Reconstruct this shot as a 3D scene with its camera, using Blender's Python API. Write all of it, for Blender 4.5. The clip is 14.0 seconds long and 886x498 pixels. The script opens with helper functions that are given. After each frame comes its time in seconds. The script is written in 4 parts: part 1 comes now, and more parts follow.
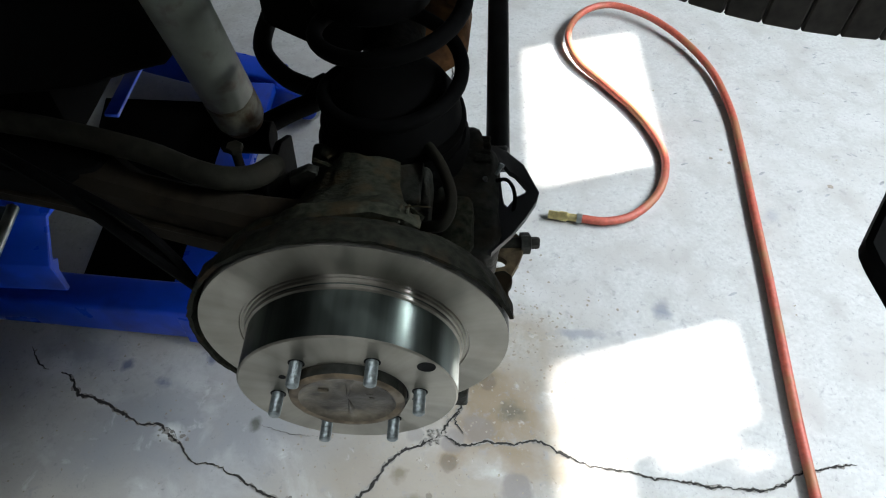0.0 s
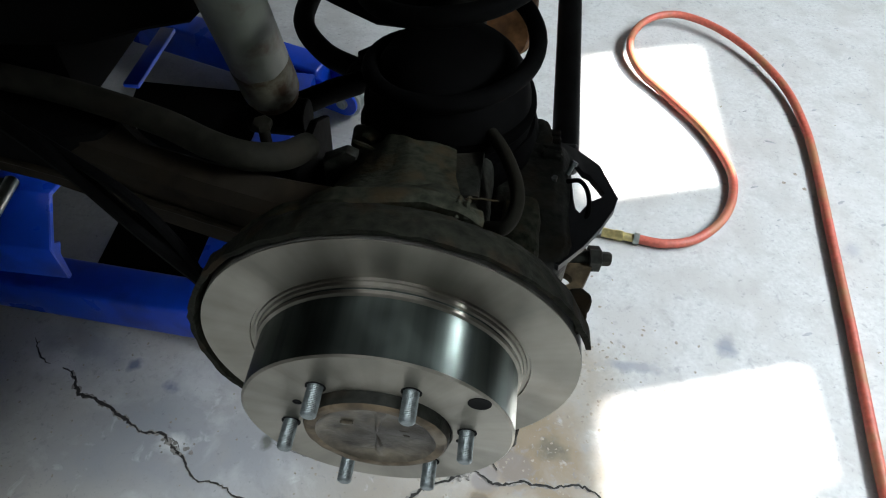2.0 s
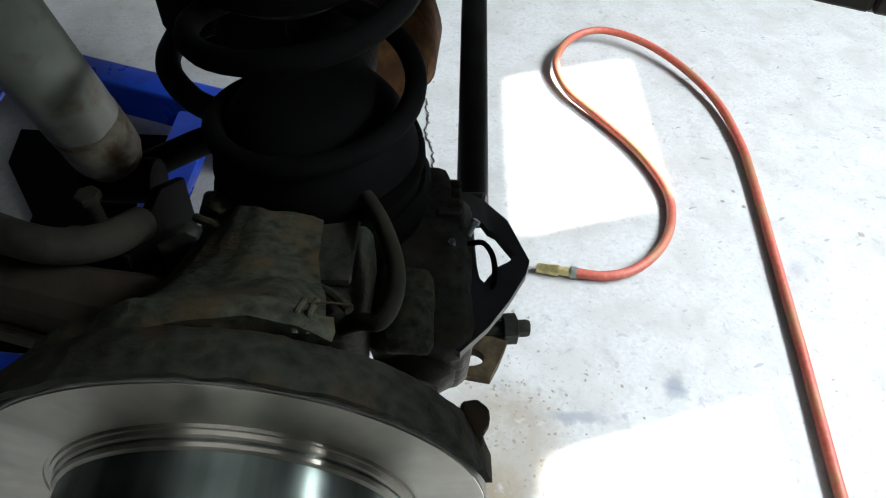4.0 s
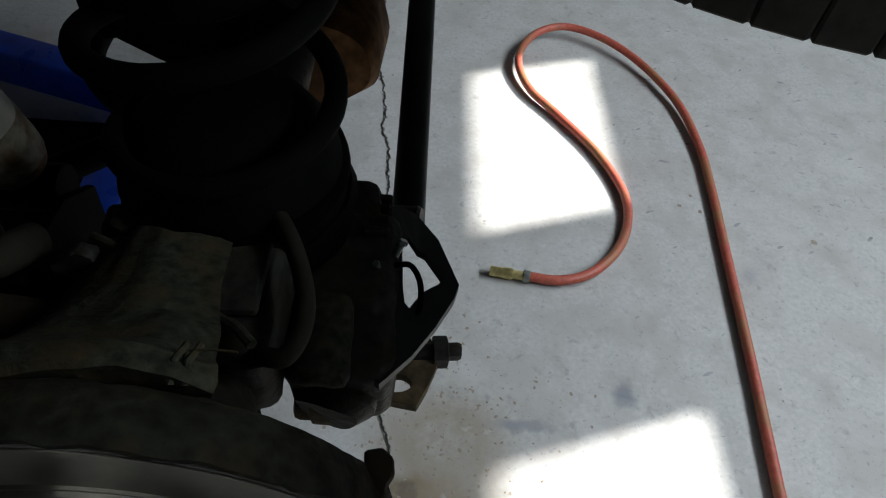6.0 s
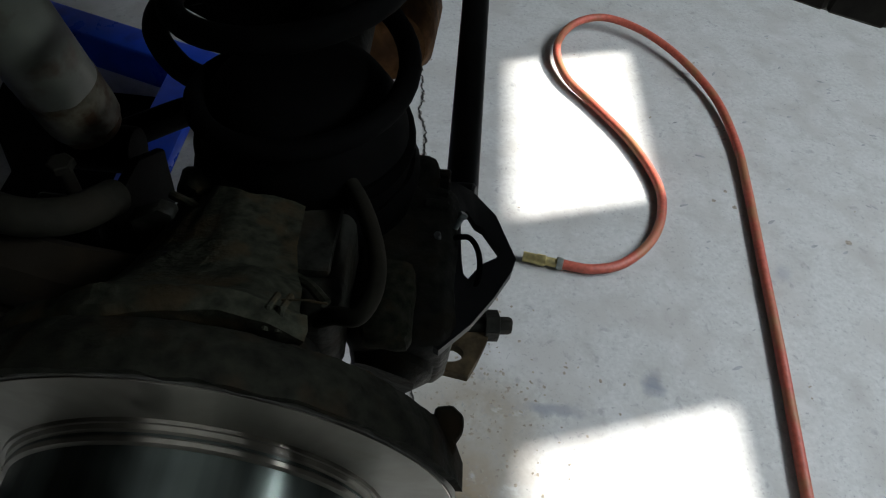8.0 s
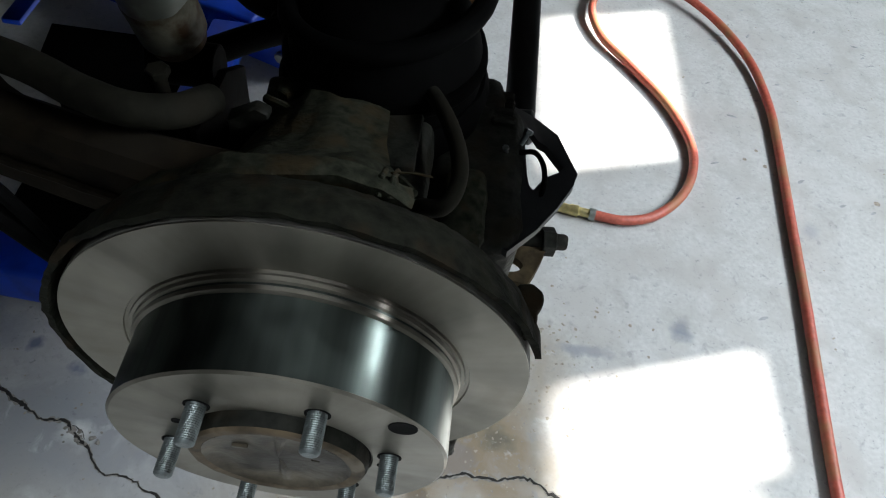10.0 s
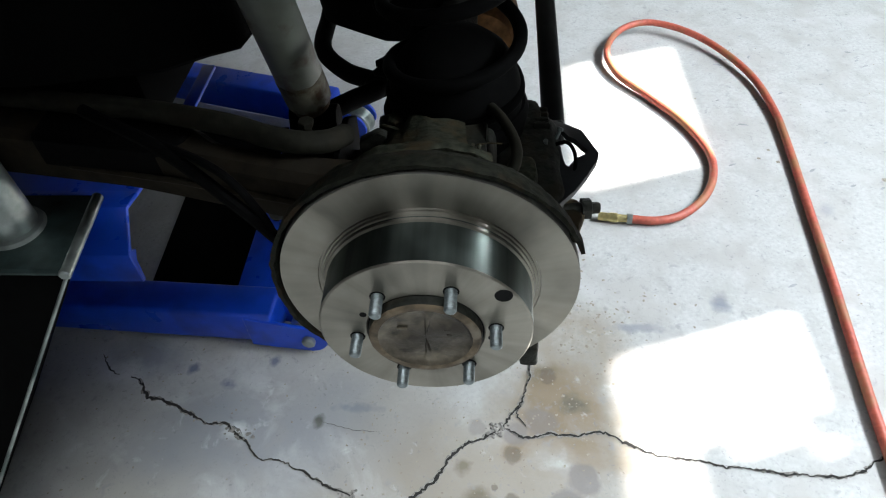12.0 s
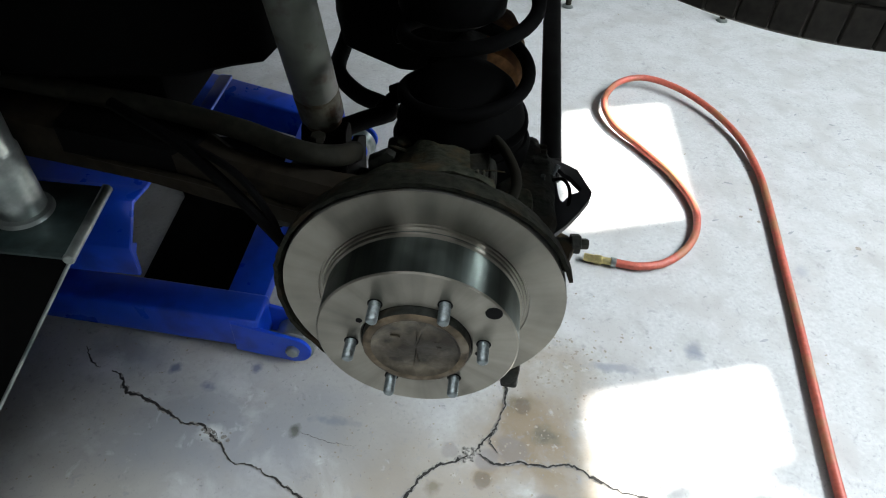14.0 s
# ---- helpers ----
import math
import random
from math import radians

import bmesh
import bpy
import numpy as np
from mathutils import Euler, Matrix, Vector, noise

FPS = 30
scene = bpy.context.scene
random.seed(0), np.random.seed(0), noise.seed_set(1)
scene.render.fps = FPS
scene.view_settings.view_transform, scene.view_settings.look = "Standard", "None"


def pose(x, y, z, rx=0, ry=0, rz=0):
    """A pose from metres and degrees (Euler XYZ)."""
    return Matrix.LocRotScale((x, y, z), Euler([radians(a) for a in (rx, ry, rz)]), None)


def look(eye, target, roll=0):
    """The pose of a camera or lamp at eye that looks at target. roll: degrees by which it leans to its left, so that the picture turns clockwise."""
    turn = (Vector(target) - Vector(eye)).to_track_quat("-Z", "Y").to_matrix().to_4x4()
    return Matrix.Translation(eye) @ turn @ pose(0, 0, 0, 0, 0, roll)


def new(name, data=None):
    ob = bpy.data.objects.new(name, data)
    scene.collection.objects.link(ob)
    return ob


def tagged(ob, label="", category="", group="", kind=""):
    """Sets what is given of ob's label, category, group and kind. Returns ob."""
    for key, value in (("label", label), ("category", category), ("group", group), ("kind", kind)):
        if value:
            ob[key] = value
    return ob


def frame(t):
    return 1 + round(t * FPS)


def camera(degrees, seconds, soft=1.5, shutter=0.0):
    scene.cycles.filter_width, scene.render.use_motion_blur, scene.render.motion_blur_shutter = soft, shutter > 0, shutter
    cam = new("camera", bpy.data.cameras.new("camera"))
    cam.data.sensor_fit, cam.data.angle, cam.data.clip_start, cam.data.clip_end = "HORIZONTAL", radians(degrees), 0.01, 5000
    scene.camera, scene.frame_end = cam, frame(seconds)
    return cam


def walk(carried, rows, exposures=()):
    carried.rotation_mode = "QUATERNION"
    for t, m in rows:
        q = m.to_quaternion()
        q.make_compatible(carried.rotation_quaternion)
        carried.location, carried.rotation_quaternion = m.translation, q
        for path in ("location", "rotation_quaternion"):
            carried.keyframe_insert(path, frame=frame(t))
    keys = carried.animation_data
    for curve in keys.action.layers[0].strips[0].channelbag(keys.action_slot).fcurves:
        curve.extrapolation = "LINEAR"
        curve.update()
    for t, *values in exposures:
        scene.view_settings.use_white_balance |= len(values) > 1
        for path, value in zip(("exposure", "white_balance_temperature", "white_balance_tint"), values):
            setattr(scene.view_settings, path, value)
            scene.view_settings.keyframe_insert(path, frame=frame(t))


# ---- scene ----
cam = camera(67.0, 14.0, soft=1.1)
PATH = [
    (0, (0.09, -0.295, 1.173), (0.077, 0.929, -0.408), 1.8),
    (0.5, (0.097, -0.289, 1.17), (0.111, 0.929, -0.415), 4.3),
    (1, (0.119, -0.272, 1.178), (0.036, 0.911, -0.433), 5.6),
    (1.5, (0.079, -0.264, 1.127), (-0.044, 1.0, -0.418), 2.6),
    (2, (0.062, -0.226, 1.066), (-0.038, 1.03, -0.487), 2.5),
    (2.5, (0.066, -0.196, 1.017), (-0.018, 1.048, -0.548), 2.7),
    (3, (0.056, -0.189, 0.987), (0.01, 1.055, -0.578), 6.8),
    (3.5, (0.064, -0.177, 0.986), (0.028, 1.115, -0.541), 5.2),
    (4, (0.116, -0.106, 1.011), (0.146, 1.199, -0.504), 3.3),
    (6.5, (0.152, -0.062, 1.009), (0.275, 1.206, -0.534), 7.9),
    (7, (0.14, -0.06, 1.012), (0.249, 1.204, -0.534), 8.0),
    (9.5, (0.094, -0.143, 1.0), (0.138, 1.064, -0.594), 9.0),
    (10, (0.076, -0.154, 1.0), (0.123, 1.035, -0.607), 9.2),
    (10.5, (0.053, -0.185, 1.014), (0.051, 0.995, -0.601), 8.1),
    (11, (0.056, -0.23, 1.021), (-0.003, 0.934, -0.605), 7.4),
    (11.5, (0.062, -0.328, 1.085), (-0.064, 0.853, -0.525), 1.4),
    (12, (0.059, -0.396, 1.119), (-0.069, 0.948, -0.357), -3.8),
    (12.5, (0.059, -0.413, 1.123), (-0.035, 0.967, -0.321), -2.5),
    (13, (0.058, -0.424, 1.132), (-0.024, 0.979, -0.291), -0.7),
    (13.5, (0.049, -0.431, 1.139), (-0.036, 0.994, -0.262), 1.0),
    (14, (0.046, -0.436, 1.136), (-0.034, 0.983, -0.271), 3.2),
]
EXPOSURES = [(0, 2.78), (0.6, 2.68), (1.0, 2.35), (1.5, 2.58), (2.0, 2.85), (3.0, 3.13), (4.0, 3.18), (4.3, 3.03), (5.6, 1.93), (6.5, 1.43), (7.2, 1.43), (9.0, 2.08), (9.5, 2.15), (10.0, 2.38), (10.5, 2.72), (11.0, 3.08), (12.0, 2.93), (14.0, 2.83)]
walk(cam, [(t, look(eye, target, roll)) for t, eye, target, roll in PATH], EXPOSURES)

# ---- light: daylight through the garage openings, one sun through the door panes, an added fill ----
world = bpy.data.worlds.new("sky")
scene.world = world
world.use_nodes = True
wn = world.node_tree.nodes
sky = wn.new("ShaderNodeTexSky")
sky.sky_type, sky.sun_disc = "NISHITA", False
SUN_EL, SUN_AZ = radians(40), math.atan2(0.31, 0.95)
sky.sun_elevation, sky.sun_rotation = SUN_EL, radians(90) - SUN_AZ
world.node_tree.links.new(sky.outputs[0], wn["Background"].inputs[0])
wn["Background"].inputs[1].default_value = 0.05
sd = bpy.data.lights.new("sun", "SUN")
sd.energy, sd.angle, sd.color = 5.0, radians(0.9), (1.0, 0.96, 0.9)
sun = new("sun", sd)
sdir = Vector((math.cos(SUN_EL) * math.cos(SUN_AZ), math.cos(SUN_EL) * math.sin(SUN_AZ), math.sin(SUN_EL)))
sun.matrix_world = look(sdir * 8, (0, 0, 0))


def area_light(name, eye, target, w, h, power, color):
    d = bpy.data.lights.new(name, "AREA")
    d.shape, d.size, d.size_y, d.energy, d.color = "RECTANGLE", w, h, power, color
    ob = new(name, d)
    ob.matrix_world = look(eye, target)
    return ob


area_light("daylight_east", (2.62, 0.70, 2.34), (0.0, 0.60, 2.30), 3.2, 0.44, 47, (0.86, 0.94, 1.0))
# added fill lamp under the ceiling for the near floor and rotor, no opening there
area_light("south_fill", (0.05, -0.86, 2.5), (0.0, -0.55, 0.0), 2.0, 0.5, 5.4, (0.88, 0.95, 1.0))

# ---- materials ----
H = 0.575


def mat(name, color, rough=0.6, metal=0.0, scale=20.0, amount=0.25, bump=0.15, dirt=None, dirt_amount=0.0, dirt_scale=4.0, spec=0.5, rough_var=0.1):
    m = bpy.data.materials.new(name)
    m.use_nodes = True
    t = m.node_tree
    n, l = t.nodes, t.links
    b = n["Principled BSDF"]
    b.inputs["Metallic"].default_value = metal
    b.inputs["Specular IOR Level"].default_value = spec
    co = n.new("ShaderNodeTexCoord")
    n1 = n.new("ShaderNodeTexNoise")
    n1.inputs["Scale"].default_value, n1.inputs["Detail"].default_value = scale, 8
    n2 = n.new("ShaderNodeTexNoise")
    n2.inputs["Scale"].default_value, n2.inputs["Detail"].default_value = dirt_scale, 6
    l.new(co.outputs["Object"], n1.inputs["Vector"])
    l.new(co.outputs["Object"], n2.inputs["Vector"])
    ramp = n.new("ShaderNodeMapRange")
    ramp.inputs[1].default_value, ramp.inputs[2].default_value = 0.3, 0.7
    ramp.inputs[3].default_value, ramp.inputs[4].default_value = 1 - amount, 1 + amount
    l.new(n1.outputs["Fac"], ramp.inputs[0])
    mul = n.new("ShaderNodeMix")
    mul.data_type, mul.blend_type = "RGBA", "MULTIPLY"
    mul.inputs["Factor"].default_value = 1
    mul.inputs["A"].default_value = (*color, 1)
    l.new(ramp.outputs[0], mul.inputs["B"])
    out = mul.outputs["Result"]
    if dirt:
        r2 = n.new("ShaderNodeMapRange")
        r2.inputs[1].default_value, r2.inputs[2].default_value = 0.62 - 0.3 * dirt_amount, 0.78 - 0.3 * dirt_amount
        l.new(n2.outputs["Fac"], r2.inputs[0])
        mx = n.new("ShaderNodeMix")
        mx.data_type = "RGBA"
        l.new(r2.outputs[0], mx.inputs["Factor"])
        l.new(out, mx.inputs["A"])
        mx.inputs["B"].default_value = (*dirt, 1)
        out = mx.outputs["Result"]
    l.new(out, b.inputs["Base Color"])
    rr = n.new("ShaderNodeMapRange")
    rr.inputs[3].default_value, rr.inputs[4].default_value = max(0.03, rough - rough_var), min(1, rough + rough_var)
    l.new(n2.outputs["Fac"], rr.inputs[0])
    l.new(rr.outputs[0], b.inputs["Roughness"])
    bp = n.new("ShaderNodeBump")
    bp.inputs["Strength"].default_value, bp.inputs["Distance"].default_value = bump, 0.002
    l.new(n1.outputs["Fac"], bp.inputs["Height"])
    l.new(bp.outputs[0], b.inputs["Normal"])
    return m


def turned_metal(name, color, rough, rings_depth=0.035, sheen_streak=0.12, brushed=0.9):
    """Lathe-turned steel: fine rings round the local y axis and reflection bands painted into the colour."""
    m = bpy.data.materials.new(name)
    m.use_nodes = True
    n, l = m.node_tree.nodes, m.node_tree.links
    b = n["Principled BSDF"]
    b.inputs["Metallic"].default_value = 1
    co = n.new("ShaderNodeTexCoord")
    sep = n.new("ShaderNodeSeparateXYZ")
    l.new(co.outputs["Object"], sep.inputs[0])
    com = n.new("ShaderNodeCombineXYZ")
    l.new(sep.outputs[0], com.inputs[0])
    l.new(sep.outputs[2], com.inputs[1])
    ln = n.new("ShaderNodeVectorMath")
    ln.operation = "LENGTH"
    l.new(com.outputs[0], ln.inputs[0])
    c2 = n.new("ShaderNodeCombineXYZ")
    l.new(ln.outputs["Value"], c2.inputs[0])
    l.new(sep.outputs[1], c2.inputs[1])
    rings = n.new("ShaderNodeTexNoise")
    rings.inputs["Scale"].default_value, rings.inputs["Detail"].default_value = 900, 3
    l.new(c2.outputs[0], rings.inputs["Vector"])
    big = n.new("ShaderNodeTexNoise")
    big.inputs["Scale"].default_value, big.inputs["Detail"].default_value = 14, 5
    l.new(co.outputs["Object"], big.inputs["Vector"])
    mr = n.new("ShaderNodeMapRange")
    mr.inputs[1].default_value, mr.inputs[2].default_value = 0.3, 0.7
    mr.inputs[3].default_value, mr.inputs[4].default_value = 0.74, 1.10
    l.new(big.outputs["Fac"], mr.inputs[0])
    mul = n.new("ShaderNodeMix")
    mul.data_type, mul.blend_type = "RGBA", "MULTIPLY"
    mul.inputs["Factor"].default_value = 1
    mul.inputs["A"].default_value = (*color, 1)
    l.new(mr.outputs[0], mul.inputs["B"])
    nrm = n.new("ShaderNodeVectorMath")
    nrm.operation = "NORMALIZE"
    l.new(com.outputs[0], nrm.inputs[0])
    # bands by angle in the base colour stand in for soft reflections
    turn = n.new("ShaderNodeTexNoise")
    turn.inputs["Scale"].default_value, turn.inputs["Detail"].default_value = 5.5, 4
    l.new(nrm.outputs[0], turn.inputs["Vector"])
    sm = n.new("ShaderNodeMapRange")
    sm.inputs[1].default_value, sm.inputs[2].default_value = 0.32, 0.68
    sm.inputs[3].default_value, sm.inputs[4].default_value = 1 - sheen_streak, 1 + sheen_streak
    l.new(turn.outputs["Fac"], sm.inputs[0])
    mu2 = n.new("ShaderNodeMix")
    mu2.data_type, mu2.blend_type = "RGBA", "MULTIPLY"
    mu2.inputs["Factor"].default_value = 1
    l.new(mul.outputs["Result"], mu2.inputs["A"])
    l.new(sm.outputs[0], mu2.inputs["B"])
    l.new(mu2.outputs["Result"], b.inputs["Base Color"])
    film = n.new("ShaderNodeTexNoise")
    film.inputs["Scale"].default_value, film.inputs["Detail"].default_value, film.inputs["Distortion"].default_value = 26, 4, 0.8
    l.new(co.outputs["Object"], film.inputs["Vector"])
    rr = n.new("ShaderNodeMapRange")
    rr.inputs[1].default_value, rr.inputs[2].default_value = 0.44, 0.60
    rr.inputs[3].default_value, rr.inputs[4].default_value = rough - 0.05, rough + 0.07
    l.new(film.outputs["Fac"], rr.inputs[0])
    l.new(rr.outputs[0], b.inputs["Roughness"])
    b.inputs["Anisotropic"].default_value = brushed
    b.inputs["Anisotropic Rotation"].default_value = 0.25
    tg = n.new("ShaderNodeTangent")
    tg.direction_type, tg.axis = "RADIAL", "Y"
    l.new(tg.outputs[0], b.inputs["Tangent"])
    bp = n.new("ShaderNodeBump")
    bp.inputs["Strength"].default_value, bp.inputs["Distance"].default_value = rings_depth, 0.0004
    l.new(rings.outputs["Fac"], bp.inputs["Height"])
    l.new(bp.outputs[0], b.inputs["Normal"])
    return m


M_CONC = mat("concrete", (0.42, 0.425, 0.42), 0.5, 0, 110, 0.09, 0.1, (0.385, 0.38, 0.368), 0.5, 9.0, 0.3, 0.12)


def stain(m, x, y, r, color, strength, sx=1.0):
    """A soft soaked-in stain in a floor material, broken up by noise."""
    n, l = m.node_tree.nodes, m.node_tree.links
    b = n["Principled BSDF"]
    src = b.inputs["Base Color"].links[0].from_socket
    co = n.new("ShaderNodeTexCoord")
    nz = n.new("ShaderNodeTexNoise")
    nz.inputs["Scale"].default_value, nz.inputs["Detail"].default_value = 0.9 / r, 6
    l.new(co.outputs["Object"], nz.inputs["Vector"])
    mp = n.new("ShaderNodeMapping")
    mp.inputs["Location"].default_value = (-x / (r * sx), -y / r, 0)
    mp.inputs["Scale"].default_value = (1 / (r * sx), 1 / r, 0)
    l.new(co.outputs["Object"], mp.inputs["Vector"])
    ln = n.new("ShaderNodeVectorMath")
    ln.operation = "LENGTH"
    l.new(mp.outputs[0], ln.inputs[0])
    ad = n.new("ShaderNodeMath")
    ad.operation = "MULTIPLY_ADD"
    l.new(nz.outputs["Fac"], ad.inputs[0])
    ad.inputs[1].default_value = 1.6
    l.new(ln.outputs["Value"], ad.inputs[2])
    mr = n.new("ShaderNodeMapRange")
    mr.inputs[1].default_value, mr.inputs[2].default_value = 1.05, 1.65
    mr.inputs[3].default_value, mr.inputs[4].default_value = strength, 0
    l.new(ad.outputs[0], mr.inputs[0])
    mx = n.new("ShaderNodeMix")
    mx.data_type = "RGBA"
    l.new(mr.outputs[0], mx.inputs["Factor"])
    l.new(src, mx.inputs["A"])
    mx.inputs["B"].default_value = (*color, 1)
    l.new(mx.outputs["Result"], b.inputs["Base Color"])


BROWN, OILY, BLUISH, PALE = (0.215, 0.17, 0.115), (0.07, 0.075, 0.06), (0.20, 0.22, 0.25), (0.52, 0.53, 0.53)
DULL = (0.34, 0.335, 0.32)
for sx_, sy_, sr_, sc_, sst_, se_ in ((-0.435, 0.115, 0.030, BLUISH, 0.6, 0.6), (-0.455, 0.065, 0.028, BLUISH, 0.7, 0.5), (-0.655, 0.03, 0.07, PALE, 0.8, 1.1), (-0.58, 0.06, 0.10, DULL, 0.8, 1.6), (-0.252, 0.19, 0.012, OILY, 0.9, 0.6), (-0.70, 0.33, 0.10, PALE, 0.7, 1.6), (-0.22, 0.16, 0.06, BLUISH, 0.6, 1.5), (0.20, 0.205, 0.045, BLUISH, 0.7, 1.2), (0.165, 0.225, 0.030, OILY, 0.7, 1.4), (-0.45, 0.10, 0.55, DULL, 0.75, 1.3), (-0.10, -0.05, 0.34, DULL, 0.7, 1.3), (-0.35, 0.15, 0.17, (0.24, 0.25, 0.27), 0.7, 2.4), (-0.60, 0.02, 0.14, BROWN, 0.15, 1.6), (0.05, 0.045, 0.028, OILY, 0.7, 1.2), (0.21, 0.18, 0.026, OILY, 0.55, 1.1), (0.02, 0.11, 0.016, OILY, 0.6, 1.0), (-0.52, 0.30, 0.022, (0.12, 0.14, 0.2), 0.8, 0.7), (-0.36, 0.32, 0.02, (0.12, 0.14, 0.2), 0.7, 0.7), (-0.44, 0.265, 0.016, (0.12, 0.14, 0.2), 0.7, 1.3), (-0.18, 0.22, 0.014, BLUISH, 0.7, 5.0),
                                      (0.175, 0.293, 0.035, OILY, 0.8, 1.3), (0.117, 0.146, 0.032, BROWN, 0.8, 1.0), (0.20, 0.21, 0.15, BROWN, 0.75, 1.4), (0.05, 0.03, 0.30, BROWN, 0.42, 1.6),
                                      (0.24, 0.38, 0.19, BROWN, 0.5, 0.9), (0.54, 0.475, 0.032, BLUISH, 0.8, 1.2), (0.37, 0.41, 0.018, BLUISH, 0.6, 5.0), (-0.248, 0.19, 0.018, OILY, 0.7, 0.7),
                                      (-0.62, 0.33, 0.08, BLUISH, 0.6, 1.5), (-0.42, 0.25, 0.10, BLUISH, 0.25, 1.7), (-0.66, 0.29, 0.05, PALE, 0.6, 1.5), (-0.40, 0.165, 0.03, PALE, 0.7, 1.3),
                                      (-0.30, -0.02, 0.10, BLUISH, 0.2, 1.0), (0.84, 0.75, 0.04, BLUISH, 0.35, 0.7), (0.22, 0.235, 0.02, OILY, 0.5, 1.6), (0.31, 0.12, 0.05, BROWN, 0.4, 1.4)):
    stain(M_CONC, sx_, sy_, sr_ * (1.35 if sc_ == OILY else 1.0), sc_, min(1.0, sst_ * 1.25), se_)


def pits(m, scale, lo, hi, color, strength):
    """Small pits and scuffs all over a floor material."""
    n, l = m.node_tree.nodes, m.node_tree.links
    b = n["Principled BSDF"]
    src = b.inputs["Base Color"].links[0].from_socket
    co = n.new("ShaderNodeTexCoord")
    nz = n.new("ShaderNodeTexNoise")
    nz.inputs["Scale"].default_value, nz.inputs["Detail"].default_value, nz.inputs["Roughness"].default_value = scale, 7, 0.62
    nz.inputs["Distortion"].default_value = 0.4
    l.new(co.outputs["Object"], nz.inputs["Vector"])
    mr = n.new("ShaderNodeMapRange")
    mr.inputs[1].default_value, mr.inputs[2].default_value = lo, hi
    mr.inputs[3].default_value, mr.inputs[4].default_value = 0, strength
    l.new(nz.outputs["Fac"], mr.inputs[0])
    mx = n.new("ShaderNodeMix")
    mx.data_type = "RGBA"
    l.new(mr.outputs[0], mx.inputs["Factor"])
    l.new(src, mx.inputs["A"])
    mx.inputs["B"].default_value = (*color, 1)
    l.new(mx.outputs["Result"], b.inputs["Base Color"])


pits(M_CONC, 42, 0.58, 0.70, (0.23, 0.232, 0.24), 0.6)
pits(M_CONC, 170, 0.60, 0.68, (0.22, 0.22, 0.225), 0.5)
pits(M_CONC, 13, 0.50, 0.70, (0.30, 0.29, 0.275), 0.5)
pits(M_CONC, 6, 0.55, 0.66, (0.47, 0.475, 0.475), 0.5)
pits(M_CONC, 95, 0.62, 0.70, (0.17, 0.175, 0.19), 0.6)
pits(M_CONC, 24, 0.62, 0.72, (0.50, 0.51, 0.515), 0.5)


def drop(m, x, y, r, color, strength):
    """A dried oil drop with a fairly sharp, uneven edge."""
    n, l = m.node_tree.nodes, m.node_tree.links
    b = n["Principled BSDF"]
    src = b.inputs["Base Color"].links[0].from_socket
    co = n.new("ShaderNodeTexCoord")
    nz = n.new("ShaderNodeTexNoise")
    nz.inputs["Scale"].default_value, nz.inputs["Detail"].default_value = 0.8 / r, 4
    l.new(co.outputs["Object"], nz.inputs["Vector"])
    mp = n.new("ShaderNodeMapping")
    mp.inputs["Location"].default_value = (-x / r, -y / r, 0)
    mp.inputs["Scale"].default_value = (1 / r, 1 / r, 0)
    l.new(co.outputs["Object"], mp.inputs["Vector"])
    ln = n.new("ShaderNodeVectorMath")
    ln.operation = "LENGTH"
    l.new(mp.outputs[0], ln.inputs[0])
    ad = n.new("ShaderNodeMath")
    ad.operation = "MULTIPLY_ADD"
    l.new(nz.outputs["Fac"], ad.inputs[0])
    ad.inputs[1].default_value = 0.9
    l.new(ln.outputs["Value"], ad.inputs[2])
    mr = n.new("ShaderNodeMapRange")
    mr.inputs[1].default_value, mr.inputs[2].default_value = 1.2, 1.5
    mr.inputs[3].default_value, mr.inputs[4].default_value = strength, 0
    l.new(ad.outputs[0], mr.inputs[0])
    mx = n.new("ShaderNodeMix")
    mx.data_type = "RGBA"
    l.new(mr.outputs[0], mx.inputs["Factor"])
    l.new(src, mx.inputs["A"])
    mx.inputs["B"].default_value = (*color, 1)
    l.new(mx.outputs["Result"], b.inputs["Base Color"])


SPOT, SMEAR = (0.10, 0.082, 0.065), (0.16, 0.15, 0.155)
for dx_, dy_, dr_, dc_, ds_ in ((0.108, 0.133, 0.018, SPOT, 0.55), (0.062, 0.032, 0.015, SPOT, 0.75), (0.105, 0.050, 0.015, SPOT, 0.60), (0.083, 0.008, 0.018, SPOT, 0.50), (0.229, 0.092, 0.031, SMEAR, 0.60), (0.198, 0.048, 0.030, SMEAR, 0.65), (-0.018, -0.023, 0.017, SPOT, 0.60), (0.075, 0.074, 0.006, SPOT, 0.55), (0.158, 0.197, 0.033, SMEAR, 0.50), (0.044, 0.185, 0.017, SMEAR, 0.40), (0.178, 0.296, 0.019, SPOT, 0.50), (0.115, 0.173, 0.024, SMEAR, 0.55)):
    drop(M_CONC, dx_, dy_, dr_, dc_, ds_)


M_CRACK = mat("crack_dirt", (0.014, 0.013, 0.012), 0.95, 0, 60, 0.4, 0.5)
M_CHIP = mat("broken_concrete", (0.20, 0.19, 0.175), 0.9, 0, 90, 0.35, 0.8)
M_SCUFF = mat("scuff_mark", (0.27, 0.28, 0.29), 0.7, 0, 60, 0.3, 0.1)
M_SPECK = mat("grit", (0.25, 0.22, 0.18), 0.8, 0, 200, 0.3, 0.2)
M_WALL = mat("painted_plaster", (0.20, 0.20, 0.195), 0.8, 0, 30, 0.06, 0.1)
